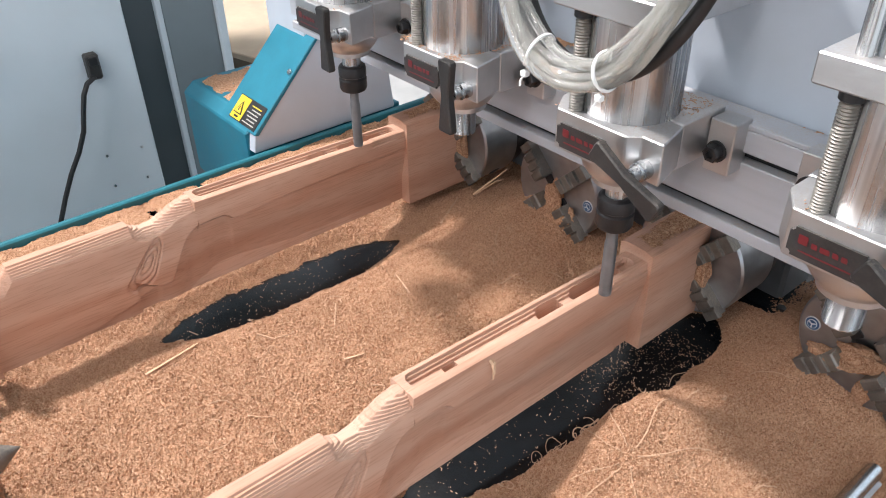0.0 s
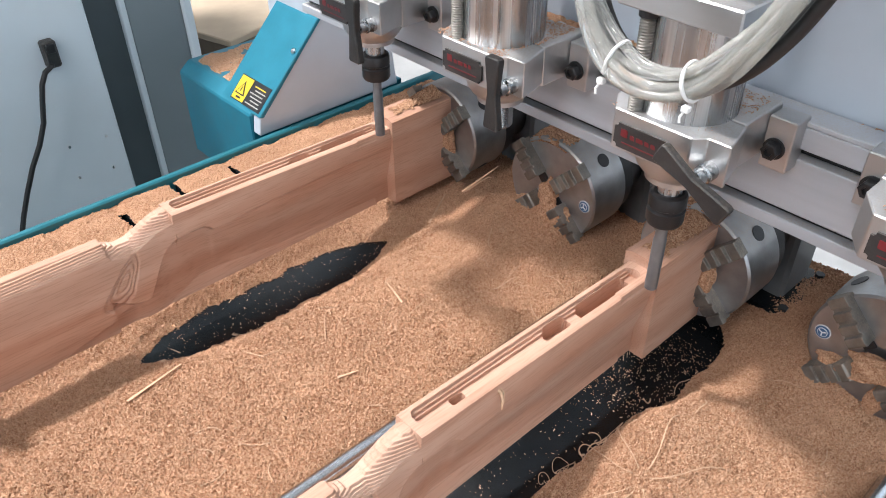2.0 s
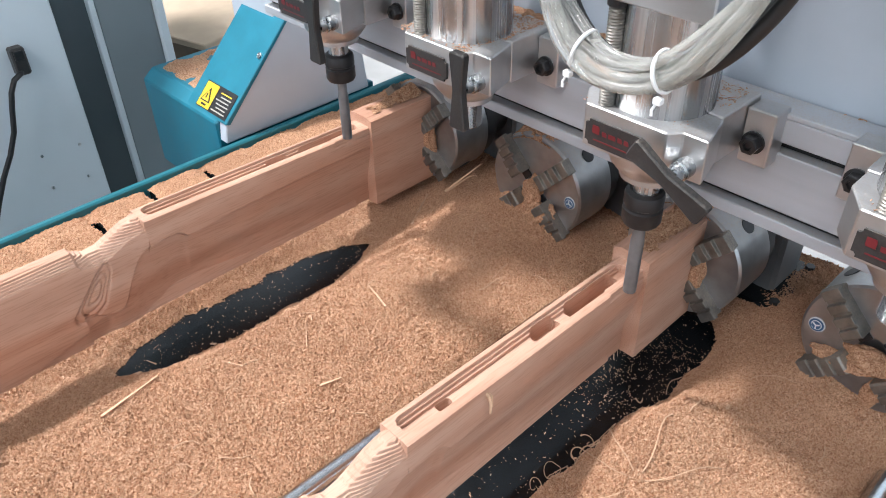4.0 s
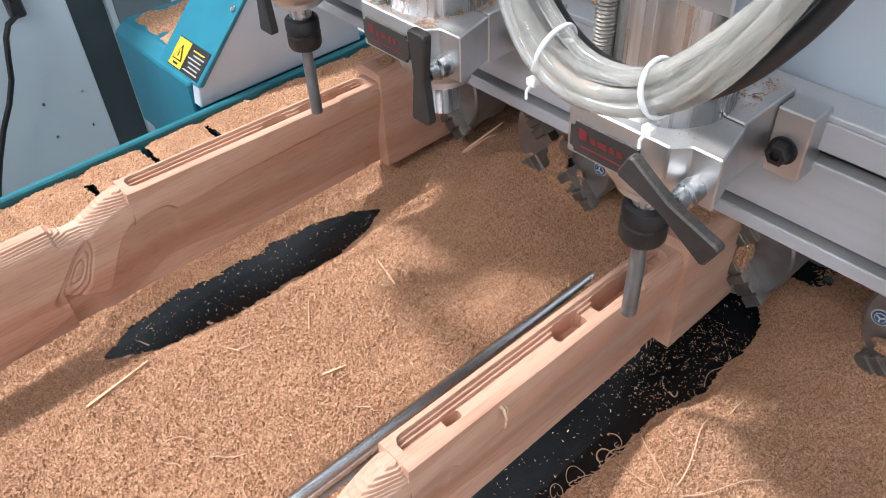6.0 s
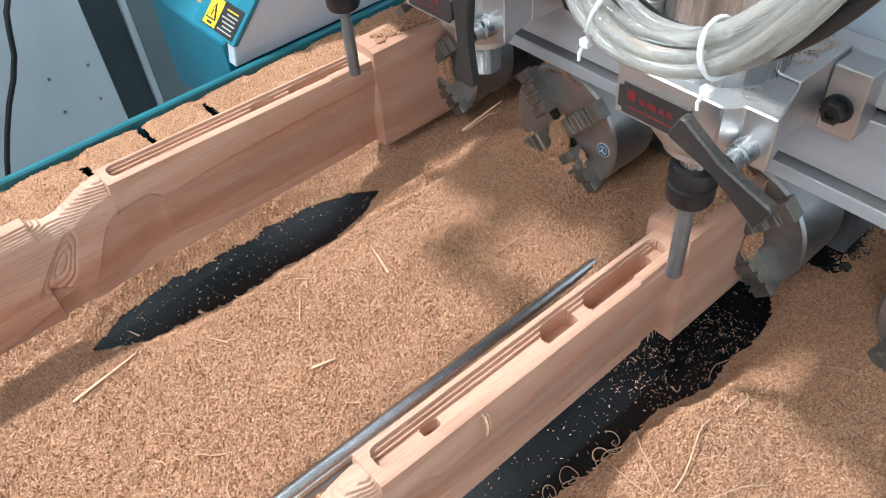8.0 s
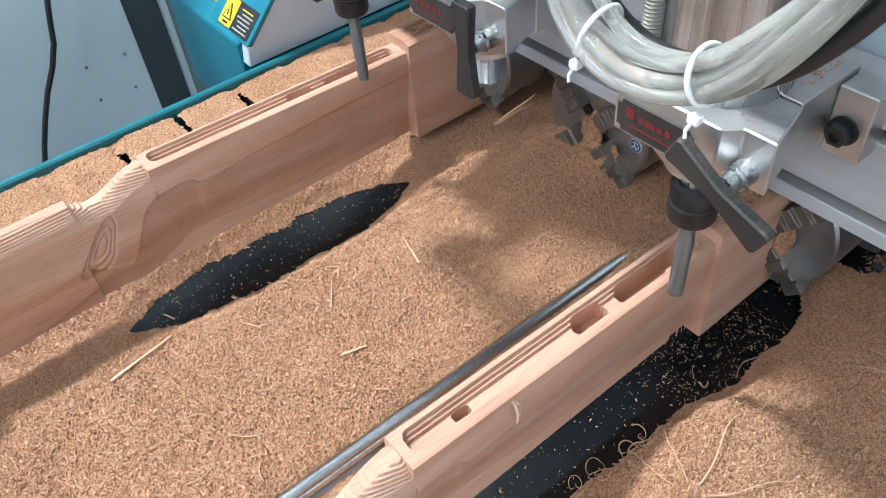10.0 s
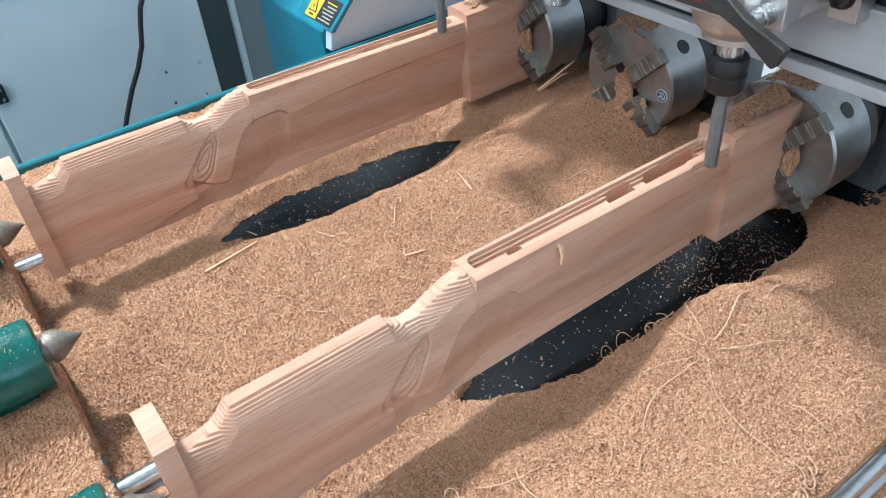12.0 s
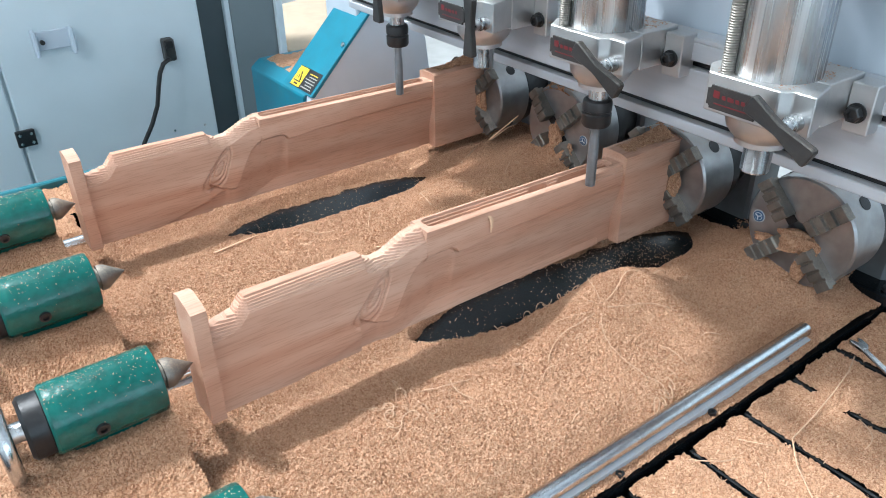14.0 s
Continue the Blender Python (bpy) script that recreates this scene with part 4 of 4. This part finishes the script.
# ---- coiled air tubes ----
def hoses():
    ob = thing("hose_bundle", pose(0, 0, 0), "looped bundle of clear plastic tubes tied with white straps", "hose bundle")
    rng = random.Random(5)
    loop = [(0.040, 0.70), (0.036, 0.60), (0.026, 0.535), (0.010, 0.495), (-0.014, 0.470), (-0.045, 0.459), (-0.080, 0.464), (-0.110, 0.483), (-0.135, 0.512), (-0.156, 0.548), (-0.175, 0.60), (-0.188, 0.70), (-0.175, 0.78), (-0.11, 0.815), (-0.045, 0.76), (-0.012, 0.69), (-0.009, 0.61)]
    fine = []
    for i in range(len(loop) - 1):
        p0, p1, p2, p3 = (Vector(loop[max(0, min(len(loop) - 1, i + k))]) for k in (-1, 0, 1, 2))
        for s in range(5):
            u = s / 5
            fine.append(0.5 * ((2 * p1) + (p2 - p0) * u + (2 * p0 - 5 * p1 + 4 * p2 - p3) * u * u + (3 * p1 - p0 - 3 * p2 + p3) * u ** 3))
    fine.append(Vector(loop[-1]))

    def reach(i):
        """The bundle swings over to the motor's cap at its end."""
        return 0.149 * smoothstep(52, 76, i)

    fine = [p + Vector((0, 0.006)) for p in fine]
    for k in range(8):
        dx, dn = [(0, 0), (0.007, 0.001), (-0.007, 0.002), (0.003, 0.0065), (-0.004, 0.008), (0.009, 0.008), (0.0, 0.013), (0.007, 0.0145)][k]
        ph = rng.uniform(0, 6)
        pts = []
        for i, p in enumerate(fine):
            c = Vector((-0.05, 0.60))
            d = (p - c).normalized()
            q = p - d * (dn + 0.003 * math.sin(i * 0.22 + ph))
            pts.append((-0.25 + dx + reach(i) + 0.003 * math.sin(i * 0.3 + ph), q.x, q.y))
        part("tube", pipe(pts, 0.0044, 10), TUBE, ob, "clear plastic tube", True)
    for k in range(2):
        pts = []
        for i, p in enumerate(fine):
            c = Vector((-0.05, 0.60))
            d = (p - c).normalized()
            out = 0.001 + 0.009 * smoothstep(26, 40, i)
            q = p + d * (out * (1 if k == 0 else 0.4) - 0.004)
            pts.append((-0.238 + 0.013 * k + reach(i), q.x, q.y))
        part("cable", pipe(pts, 0.0052, 10), RUBBER, ob, "black rubber cable", True)
    for i0 in (21, 32):
        p = fine[i0]
        c = Vector((-0.05, 0.60))
        d = (p - c).normalized()
        m = p - d * 0.0065
        pts = [(-0.245 + 0.0155 * math.cos(a), m.x + d.x * 0.0145 * math.sin(a), m.y + d.y * 0.0145 * math.sin(a)) for a in np.linspace(0, 2 * math.pi, 25)]
        strap = part("cable_tie", pipe(pts, 0.0016, 6), TIE, ob, "white nylon cable tie", True)
        e = (-0.258, m.x + d.x * 0.017, m.y + d.y * 0.017)
        bm = box(-0.0028, 0.0028, -0.0032, 0.0032, -0.0024, 0.0024, 0.0006)
        pipe([(0, 0, 0), (-0.002, 0.003, -0.007), (-0.003, 0.002, -0.011)], 0.001, 6, bm)
        bm.transform(Matrix.Translation(e))
        part("tie_head", bm, TIE, strap)
    return ob


hose = hoses()
# second bundle, out of view, added to cast a soft shadow on the sawdust
hose_unseen = copy_thing(hose, pose(-0.03, 0.52, 0))
for h in (hose, hose_unseen):
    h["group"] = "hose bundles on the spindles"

# ---- behind the machine ----
cab = thing("control_cabinet", pose(0.012, 0, 0), "tall pale grey sheet-steel control cabinet standing behind the machine", "control cabinet")
part("cabinet_body", box(-1.9, -0.10, 1.56, 2.1, -0.9, 1.4, 0.006), GREY, cab, "pale grey side wall")
part("door", box(-1.88, -0.64, 1.545, 1.5595, -0.86, 1.36, 0.004), GREY, cab, "pale grey cabinet door")
part("door", box(-0.632, -0.094, 1.548, 1.5595, -0.9, 1.4, 0.004), GREY, cab, "pale grey side panel")
hinge = part("hinge", box(-0.648, -0.60, 1.535, 1.5475, -0.187, -0.142, 0.002), BLACK_METAL, cab, "black hinge")
for sx in (-0.638, -0.61):
    for sz in (-0.177, -0.152):
        part("screw", lathe([(0.004, 0), (0.004, -0.003)], 10, "y", at=(sx, 1.5352, sz)), STEEL, hinge)
for x, z in ((-0.226, -0.2445), (-0.132, -0.249), (-0.2266, -0.3345), (-0.1364, -0.3398)):
    part("rivet", lathe([(0.004, 1.5485), (0.0035, 1.5455), (0.002, 1.545)], 12, "y", at=(x, 0, z)), STEEL, cab)
plug = part("plug", box(-0.219, -0.187, 1.52, 1.5485, -0.03, 0.034, 0.004), BLACK, cab, "black plug")
part("plug_cap", box(-0.214, -0.193, 1.512, 1.5195, 0.008, 0.03, 0.002), BLACK_METAL, plug)
cable = [(-0.204, 1.53, -0.022), (-0.216, 1.515, -0.022), (-0.235, 1.502, -0.026), (-0.25, 1.50, -0.05), (-0.262, 1.50, -0.09), (-0.275, 1.50, -0.14), (-0.30, 1.50, -0.19), (-0.333, 1.50, -0.24), (-0.365, 1.5, -0.30), (-0.392, 1.5, -0.357), (-0.43, 1.5, -0.45), (-0.46, 1.5, -0.6), (-0.47, 1.5, -0.88)]
part("cable", pipe(cable, 0.0062, 10), RUBBER, cab, "black rubber cable", True)
br = part("bracket", box(-0.54, -0.45, 1.54, 1.5475, 0.055, 0.105, 0.002), WHITE, cab, "white bracket")
part("bracket_ear", box(-0.546, -0.536, 1.515, 1.545, 0.045, 0.112, 0.002), WHITE, br)
part("bracket_ear", box(-0.455, -0.445, 1.515, 1.545, 0.04, 0.108, 0.002), WHITE, br)
part("knob", lathe([(0.006, 1.54), (0.006, 1.53)], 12, "y", at=(-0.522, 0, 0.078)), BLACK, br)
col = thing("steel_column", pose(0.004, 0, 0), "grey folded steel column standing beside the cabinet", "steel column")
# channel and web carry the shade of the recess in their colour
part("channel", box(-0.092, 0.02, 1.62, 1.66, -0.9, 1.4, 0.002), GREY_SHADE, col, "recessed channel coloured dark for its shade")
part("web", prism([(0.03, 1.60), (0.155, 1.565), (0.18, 1.60), (0.18, 1.70), (0.03, 1.70)], -0.9, 1.4, "z", 0.002), GREY_HALF_SHADE, col)
part("lip", box(0.014, 0.0295, 1.60, 1.66, -0.9, 1.4, 0.002), GREY, col, "pale folded lip")
part("flange", box(0.1565, 0.178, 1.545, 1.5645, -0.9, 1.4, 0.002), GREY, col, "pale front flange")
cb = thing("cardboard_box", pose(0.42, 1.95, 0), "flattened tan cardboard lying on a crate", "cardboard box")
bm = box(-0.2, 0.4, -0.3, 0.35, -0.15, -0.13, 0.003)
bm.transform(Matrix.Rotation(0.25, 4, "Z"))
part("sheet", bm, CARD, cb)
bm = box(-0.16, 0.36, -0.24, 0.3, -0.9, -0.151, 0.003)
bm.transform(Matrix.Rotation(0.25, 4, "Z"))
part("crate", bm, shade("crate_wood", (0.16, 0.12, 0.085), 0.8, 0, 0.2, 20), cb, "dark wooden crate")


# ---- loose splinters, curls and chips ----
def dust_at(x, y):
    return dust_height(x, y)


def curl(x, y, length, turn, loops, lift, width=0.0016, seed=0):
    pts = []
    n = 22
    for i in range(n + 1):
        u = i / n
        r = length
        if loops:
            a = turn + u * loops * 6.28
            px, py = x + 0.35 * r * u * math.cos(turn) + 0.16 * r * math.cos(a), y + 0.35 * r * u * math.sin(turn) + 0.16 * r * math.sin(a)
        else:
            a = turn + 0.3 * math.sin(u * 2.2 + seed)
            px, py = x + r * u * math.cos(a), y + r * u * math.sin(a)
        z = dust_at(px, py) + 0.0015 + lift * math.sin(u * 3.14) + (lift * 0.4 * math.sin(a) if loops else 0)
        pts.append((px, py, max(z, BED_Z + 0.002)))
    bm = pipe(pts, width, 5)
    return bm


def splinter(x, y, length, degrees, width=0.004, seed=0):
    a = radians(degrees)
    dx, dy = math.cos(a), math.sin(a)
    ends = [(x, y), (x + dx * length, y + dy * length)]
    zs = [dust_at(*p) + 0.0035 for p in ends]
    n = Vector((-dy, dx, 0)) * width / 2
    bm = bmesh.new()
    top, bot = [], []
    for k, f in ((0, 0.6), (0, -0.9), (1, -0.4), (1, 0.3)):
        p = Vector((*ends[k], zs[k])) + n * f
        top.append(bm.verts.new(p + Vector((0, 0, 0.0008))))
        bot.append(bm.verts.new(p - Vector((0, 0, 0.0008))))
    bm.faces.new(top)
    bm.faces.new(list(reversed(bot)))
    for i in range(4):
        j = (i + 1) % 4
        bm.faces.new((top[i], bot[i], bot[j], top[j]))
    bmesh.ops.recalc_face_normals(bm, faces=bm.faces)
    return bm


for i, (x, y, L, deg, w) in enumerate(((-0.155, 0.30, 0.055, 75, 0.0035), (-0.235, 0.365, 0.075, 62, 0.002), (-0.27, 0.33, 0.05, 55, 0.002), (-0.52, 0.41, 0.085, 12, 0.005),
                                       (-0.30, 0.26, 0.03, -15, 0.004), (-0.345, 0.445, 0.014, 95, 0.006), (-0.42, 0.475, 0.018, 110, 0.003), (-0.455, 0.455, 0.010, 30, 0.008),
                                       (0.02, 0.44, 0.09, 30, 0.004), (-0.29, 0.40, 0.05, 100, 0.0018), (-0.35, 0.36, 0.03, 120, 0.002))):
    tagged(part("wood_splinter", splinter(x, y, L, deg, w, i), SHRED), "thin pale wood splinter lying on the sawdust", "wood splinter", "loose splinters")
rng = random.Random(11)
CURLS = []
for i in range(7):
    a = i * 0.9 + rng.uniform(-0.3, 0.3)
    CURLS.append((-0.16 + 0.012 * math.cos(a), -0.113 + 0.01 * math.sin(a), rng.uniform(0.05, 0.12), a, 0, rng.uniform(0.003, 0.007)))
for i in range(11):
    CURLS.append((rng.uniform(-0.28, -0.08), rng.uniform(-0.05, -0.02), rng.uniform(0.03, 0.06), rng.uniform(1.2, 2.8), rng.choice((0.7, 1.0, 1.4)), rng.uniform(0.008, 0.016)))
for i in range(9):
    CURLS.append((-0.49 + rng.uniform(-0.03, 0.03), -0.10 + rng.uniform(-0.025, 0.03), rng.uniform(0.025, 0.06), rng.uniform(0, 6.28), rng.choice((0, 0.8, 1.2)), rng.uniform(0.004, 0.01)))
for i in range(5):
    CURLS.append((-0.20 + rng.uniform(-0.03, 0.03), -0.27 + rng.uniform(-0.02, 0.03), rng.uniform(0.03, 0.06), rng.uniform(0, 6.28), rng.choice((0.8, 1.2)), rng.uniform(0.008, 0.014)))
for i in range(16):
    CURLS.append((rng.uniform(-0.6, 0.1), rng.uniform(-0.24, -0.07), rng.uniform(0.02, 0.07), rng.uniform(0, 6.28), rng.choice((0, 0, 0.5)), rng.uniform(0.002, 0.006)))
for i in range(22):
    CURLS.append((rng.uniform(-0.5, 0.05), rng.uniform(0.18, 0.42), rng.uniform(0.012, 0.04), rng.uniform(0, 6.28), 0, 0.001))
CURLS += [(-0.02, -0.03, 0.03, 0.6, 0.8, 0.010), (0.02, -0.045, 0.04, 0.3, 0, 0.008), (0.08, -0.12, 0.05, -1.0, 0, 0.004), (-0.03, -0.10, 0.04, 0.3, 0, 0.006), (0.06, 0.30, 0.06, 2.2, 0.6, 0.008), (-0.42, -0.03, 0.05, 1.6, 0, 0.012), (-0.46, -0.05, 0.04, 1.2, 0.5, 0.009)]
for i, (x, y, L, turn, loops, lift) in enumerate(CURLS):
    tagged(part("wood_curl", curl(x, y, L, turn, loops, lift, 0.00042 + 0.0004 * rng.random(), i), SHRED, smooth=True), "thin pale curl of wood on the sawdust", "wood shaving", "loose curls")


# a torn splinter before the idle chuck
bm = pipe([(0.086, 0.428, 0.018), (0.098, 0.405, 0.045), (0.115, 0.377, 0.078)], 0.0024, 6, taper=0.35)
pipe([(0.088, 0.424, 0.02), (0.107, 0.396, 0.05), (0.112, 0.384, 0.056)], 0.0016, 6, bm, 0.3)
tagged(part("wood_splinter", bm, SHRED), "pale torn splinter sticking out of the sawdust heap", "wood splinter", "loose splinters")


# a spanner and a long strand on the slatted table
def spanner():
    ob = thing("spanner", pose(0.120, -0.355, -0.0505, 0, 0, 64), "small chromed open-ended spanner lying on the dusty table", "spanner")
    head = [(0.0, 0.006), (0.014, 0.009), (0.018, 0.006), (0.008, 0.0), (0.018, -0.006), (0.014, -0.010), (0.0, -0.011), (-0.008, -0.006), (-0.008, 0.005)]
    part("jaw_head", prism(head, 0, 0.006, "z", 0.001), CHROME, ob)
    part("handle", prism([(-0.007, 0.0042), (-0.12, 0.005), (-0.12, -0.005), (-0.007, -0.0045)], 0.0008, 0.0048, "z", 0.0012), CHROME, ob)
    return ob


spanner()
strand = [(0.10, -0.358), (0.05, -0.375), (0.0, -0.385), (-0.06, -0.392), (-0.12, -0.40), (-0.16, -0.43), (-0.19, -0.475), (-0.21, -0.53)]
tagged(part("wood_curl", pipe([(x, y, max(slat_dust(x, y), -0.056) + 0.003 + 0.012 * math.sin(i)**2) for i, (x, y) in enumerate(strand)], 0.0009, 5), SHRED, smooth=True), "long pale strand of wood lying on the table", "wood shaving", "loose curls")
for i, (x, y) in enumerate(((-0.245, -0.345), (-0.17, -0.36), (-0.3, -0.4), (-0.02, -0.43))):
    pts = [(x + 0.045 * u * math.cos(i), y - 0.03 * u - 0.012 * math.sin(3 * u), -0.049 + 0.006 * math.sin(3 * u)) for u in np.linspace(0, 1, 9)]
    tagged(part("wood_curl", pipe(pts, 0.0007, 5), SHRED, smooth=True), "thin pale curl of wood on the table", "wood shaving", "loose curls")
for x in (-0.16, 0.01, -0.33, -0.5):
    ob = part("cap_screw", lathe([(0.0055, -0.0475), (0.0055, -0.0425), (0.003, -0.0424), (0.0028, -0.045)], 14, at=(x, -0.3135, 0)), BLACK_METAL)
    tagged(ob, "black cap screw half sunk in sawdust", "screw", "screws along the rail")


def flakes():
    """Many loose grains and flakes over the sawdust and a few on the bare bed."""
    rng = np.random.default_rng(9)
    verts, faces = [], []

    def flake(x, y, z, s):
        a, t1, t2 = rng.uniform(0, 6.28), rng.normal(0, 1.0), rng.normal(0, 1.0)
        l, w = s * rng.uniform(0.7, 1.8), s * rng.uniform(0.35, 0.7)
        ca, sa = math.cos(a), math.sin(a)
        b = len(verts)
        for u, v in ((-l, -w), (l, -w * 0.7), (l * 0.9, w), (-l * 0.8, w * 0.8)):
            verts.append((x + u * ca - v * sa, y + u * sa + v * ca, z + 0.5 * (u * t1 + v * t2) + 0.0008))
        faces.append((b, b + 1, b + 2, b + 3))

    for _ in range(330000):
        x, y = rng.uniform(-0.72, 0.22), rng.uniform(-0.30, 0.62)
        z = dust_height(x, y)
        if z < BED_Z + 0.001:
            if rng.random() < (0.13 if -0.06 < x < 0.12 and y < 0.1 else 0.02):
                flake(x, y, BED_Z, rng.uniform(0.0004, 0.0011))
            continue
        flake(x, y, z, rng.uniform(0.00035, 0.0011))
    for _ in range(9000):
        x, y = rng.uniform(-0.55, 0.45), rng.uniform(-0.6, -0.34)
        flake(x, y, slat_dust(x, y), rng.uniform(0.0006, 0.0015))
    for yc in STATIONS:
        for _ in range(350):
            a = rng.normal(0, 0.55)
            r = 0.0392
            flake(rng.uniform(-0.845, -0.732), yc + r * math.sin(a), AXIS_Z + r * math.cos(a) - 0.0006, rng.uniform(0.0003, 0.0007))
    for _ in range(9000):
        x, y = rng.uniform(-0.95, -0.723), rng.uniform(-0.34, 0.64)
        flake(x, y, tail_dust(x, y), rng.uniform(0.0006, 0.0015))
    me = bpy.data.meshes.new("sawdust_flakes")
    me.from_pydata(verts, [], faces)
    me.materials.append(flake_material())
    return tagged(new("sawdust_flakes", me), "loose pale flakes of wood strewn over the sawdust", "sawdust", kind="stuff")


def flake_material():
    m = bpy.data.materials.new("wood_flakes")
    m.use_nodes = True
    t = m.node_tree
    b = t.nodes["Principled BSDF"]
    b.inputs["Roughness"].default_value = 0.85
    b.inputs["Specular IOR Level"].default_value = 0.2
    g = t.nodes.new("ShaderNodeNewGeometry")
    r = t.nodes.new("ShaderNodeValToRGB")
    r.color_ramp.elements[0].color, r.color_ramp.elements[1].color = (0.40, 0.213, 0.122, 1), (0.70, 0.455, 0.306, 1)
    t.links.new(g.outputs["Random Per Island"], r.inputs[0])
    t.links.new(r.outputs[0], b.inputs["Base Color"])
    return m



flakes()


def clump(x, y, z, rx, ry, rz, seed, tilt=0):
    """A small heap of sawdust caught on a part."""
    bm = bmesh.new()
    bmesh.ops.create_icosphere(bm, subdivisions=5, radius=1)
    for v in bm.verts:
        n = noise.noise(v.co * 1.7 + Vector((seed, 0, 0))) * 0.4 + noise.noise(v.co * 6 + Vector((0, seed, 0))) * 0.06 + noise.noise(v.co * 31 + Vector((0, seed, 0))) * 0.05
        v.co = v.co * (1 + n)
        v.co = Vector((v.co.x * rx, v.co.y * ry, v.co.z * rz))
    bm.transform(Matrix.Translation((x, y, z)) @ Matrix.Rotation(radians(tilt), 4, "X"))
    ob = part("sawdust", bm, DUST)
    return tagged(ob, "small heap of sawdust caught on the chuck", "sawdust", kind="stuff")


# heaps in and on the chucks and on the end blocks
for i, (x, y, z, rx, ry, rz, tilt) in enumerate(((0.121, 0.275, 0.068, 0.010, 0.016, 0.030, 0), (0.118, 0.262, 0.040, 0.014, 0.034, 0.018, -20), (0.122, -0.228, 0.066, 0.011, 0.030, 0.016, 0), (0.119, -0.196, 0.052, 0.013, 0.034, 0.007, 0), (0.121, -0.245, 0.034, 0.010, 0.012, 0.030, 20),
                                                 (0.118, -0.003, 0.075, 0.011, 0.012, 0.035, 0), (0.118, 0.497, 0.07, 0.011, 0.012, 0.03, 0))):
    clump(x, y, z, rx, ry, rz, i * 3.7, tilt)


def chuck_cap(yc, a0, a1, x0, x1, high, seed):
    """Sawdust lying on the round top of a chuck, thinning out to its edges."""
    nx, na = 44, 64
    verts, faces = [], []
    for i in range(nx + 1):
        for j in range(na + 1):
            u, v = i / nx, j / na
            e = min(u, 1 - u, v, 1 - v) * 2 + 0.28 * noise.noise((u * 5, v * 6, seed)) + 0.16 * noise.noise((u * 17, v * 19, seed))
            a = radians(a0 + (a1 - a0) * v)
            r = 0.0825 + high * smoothstep(0.05, 0.75, e) + 0.0012 * noise.noise((u * 40, v * 44, seed)) + 0.0008 * noise.noise((u * 90, v * 97, seed))
            if e < 0.12:
                r -= 0.004
            verts.append((x0 + (x1 - x0) * u, yc + r * math.sin(a), AXIS_Z + r * math.cos(a)))
    for i in range(nx):
        for j in range(na):
            b = i * (na + 1) + j
            faces.append((b, b + na + 1, b + na + 2, b + 1))
    me = bpy.data.meshes.new("sawdust")
    me.from_pydata(verts, [], faces)
    me.materials.append(DUST)
    return tagged(new("sawdust", me), "sawdust lying on the round top of the chuck", "sawdust", kind="stuff")


chuck_cap(0.275, -18, 42, 0.122, 0.205, 0.010, 2.0)
chuck_cap(0.025, -22, 34, 0.124, 0.196, 0.006, 7.0)


def block_dust(x, y):
    e = min(x - 0.006, 0.125 - x, y - 0.002, 0.048 - y) + 0.004 * noise.noise((x * 60, y * 60, 2.0))
    return 0.1515 + (0.004 + 0.014 * smoothstep(0.04, 0.11, x)) * smoothstep(0.0, 0.02, e) + 0.0016 * noise.noise((x * 90, y * 90, 4.0))


for dy in (0.0, 0.5):
    bd = sheet("sawdust", 0.004, 0.126, 0.002, 0.048, 0.002, block_dust, DUST, 0.0006, 1, 0.1525 if dy == 0 else 0.1535)
    bd.location.y = dy
    tagged(bd, "sawdust lying on the end of the workpiece", "sawdust", kind="stuff")


# ---- what moves ----
def motions():
    for s, (x, y, z) in spindles:
        walk(s, [(t, pose(x + dx, y, z + dz)) for t, dx, dz in SLIDE])
    walk(carriage, [(t, pose(dx, 0, dz)) for t, dx, dz in SLIDE])
    walk(hose, [(t, pose(dx, 0, dz)) for t, dx, dz in SLIDE])
    walk(hose_unseen, [(t, pose(dx - 0.03, 0.52, dz)) for t, dx, dz in SLIDE])
    walk(gantry, [(t, pose(dx, 0, 0)) for t, dx, dz in SLIDE])


motions()
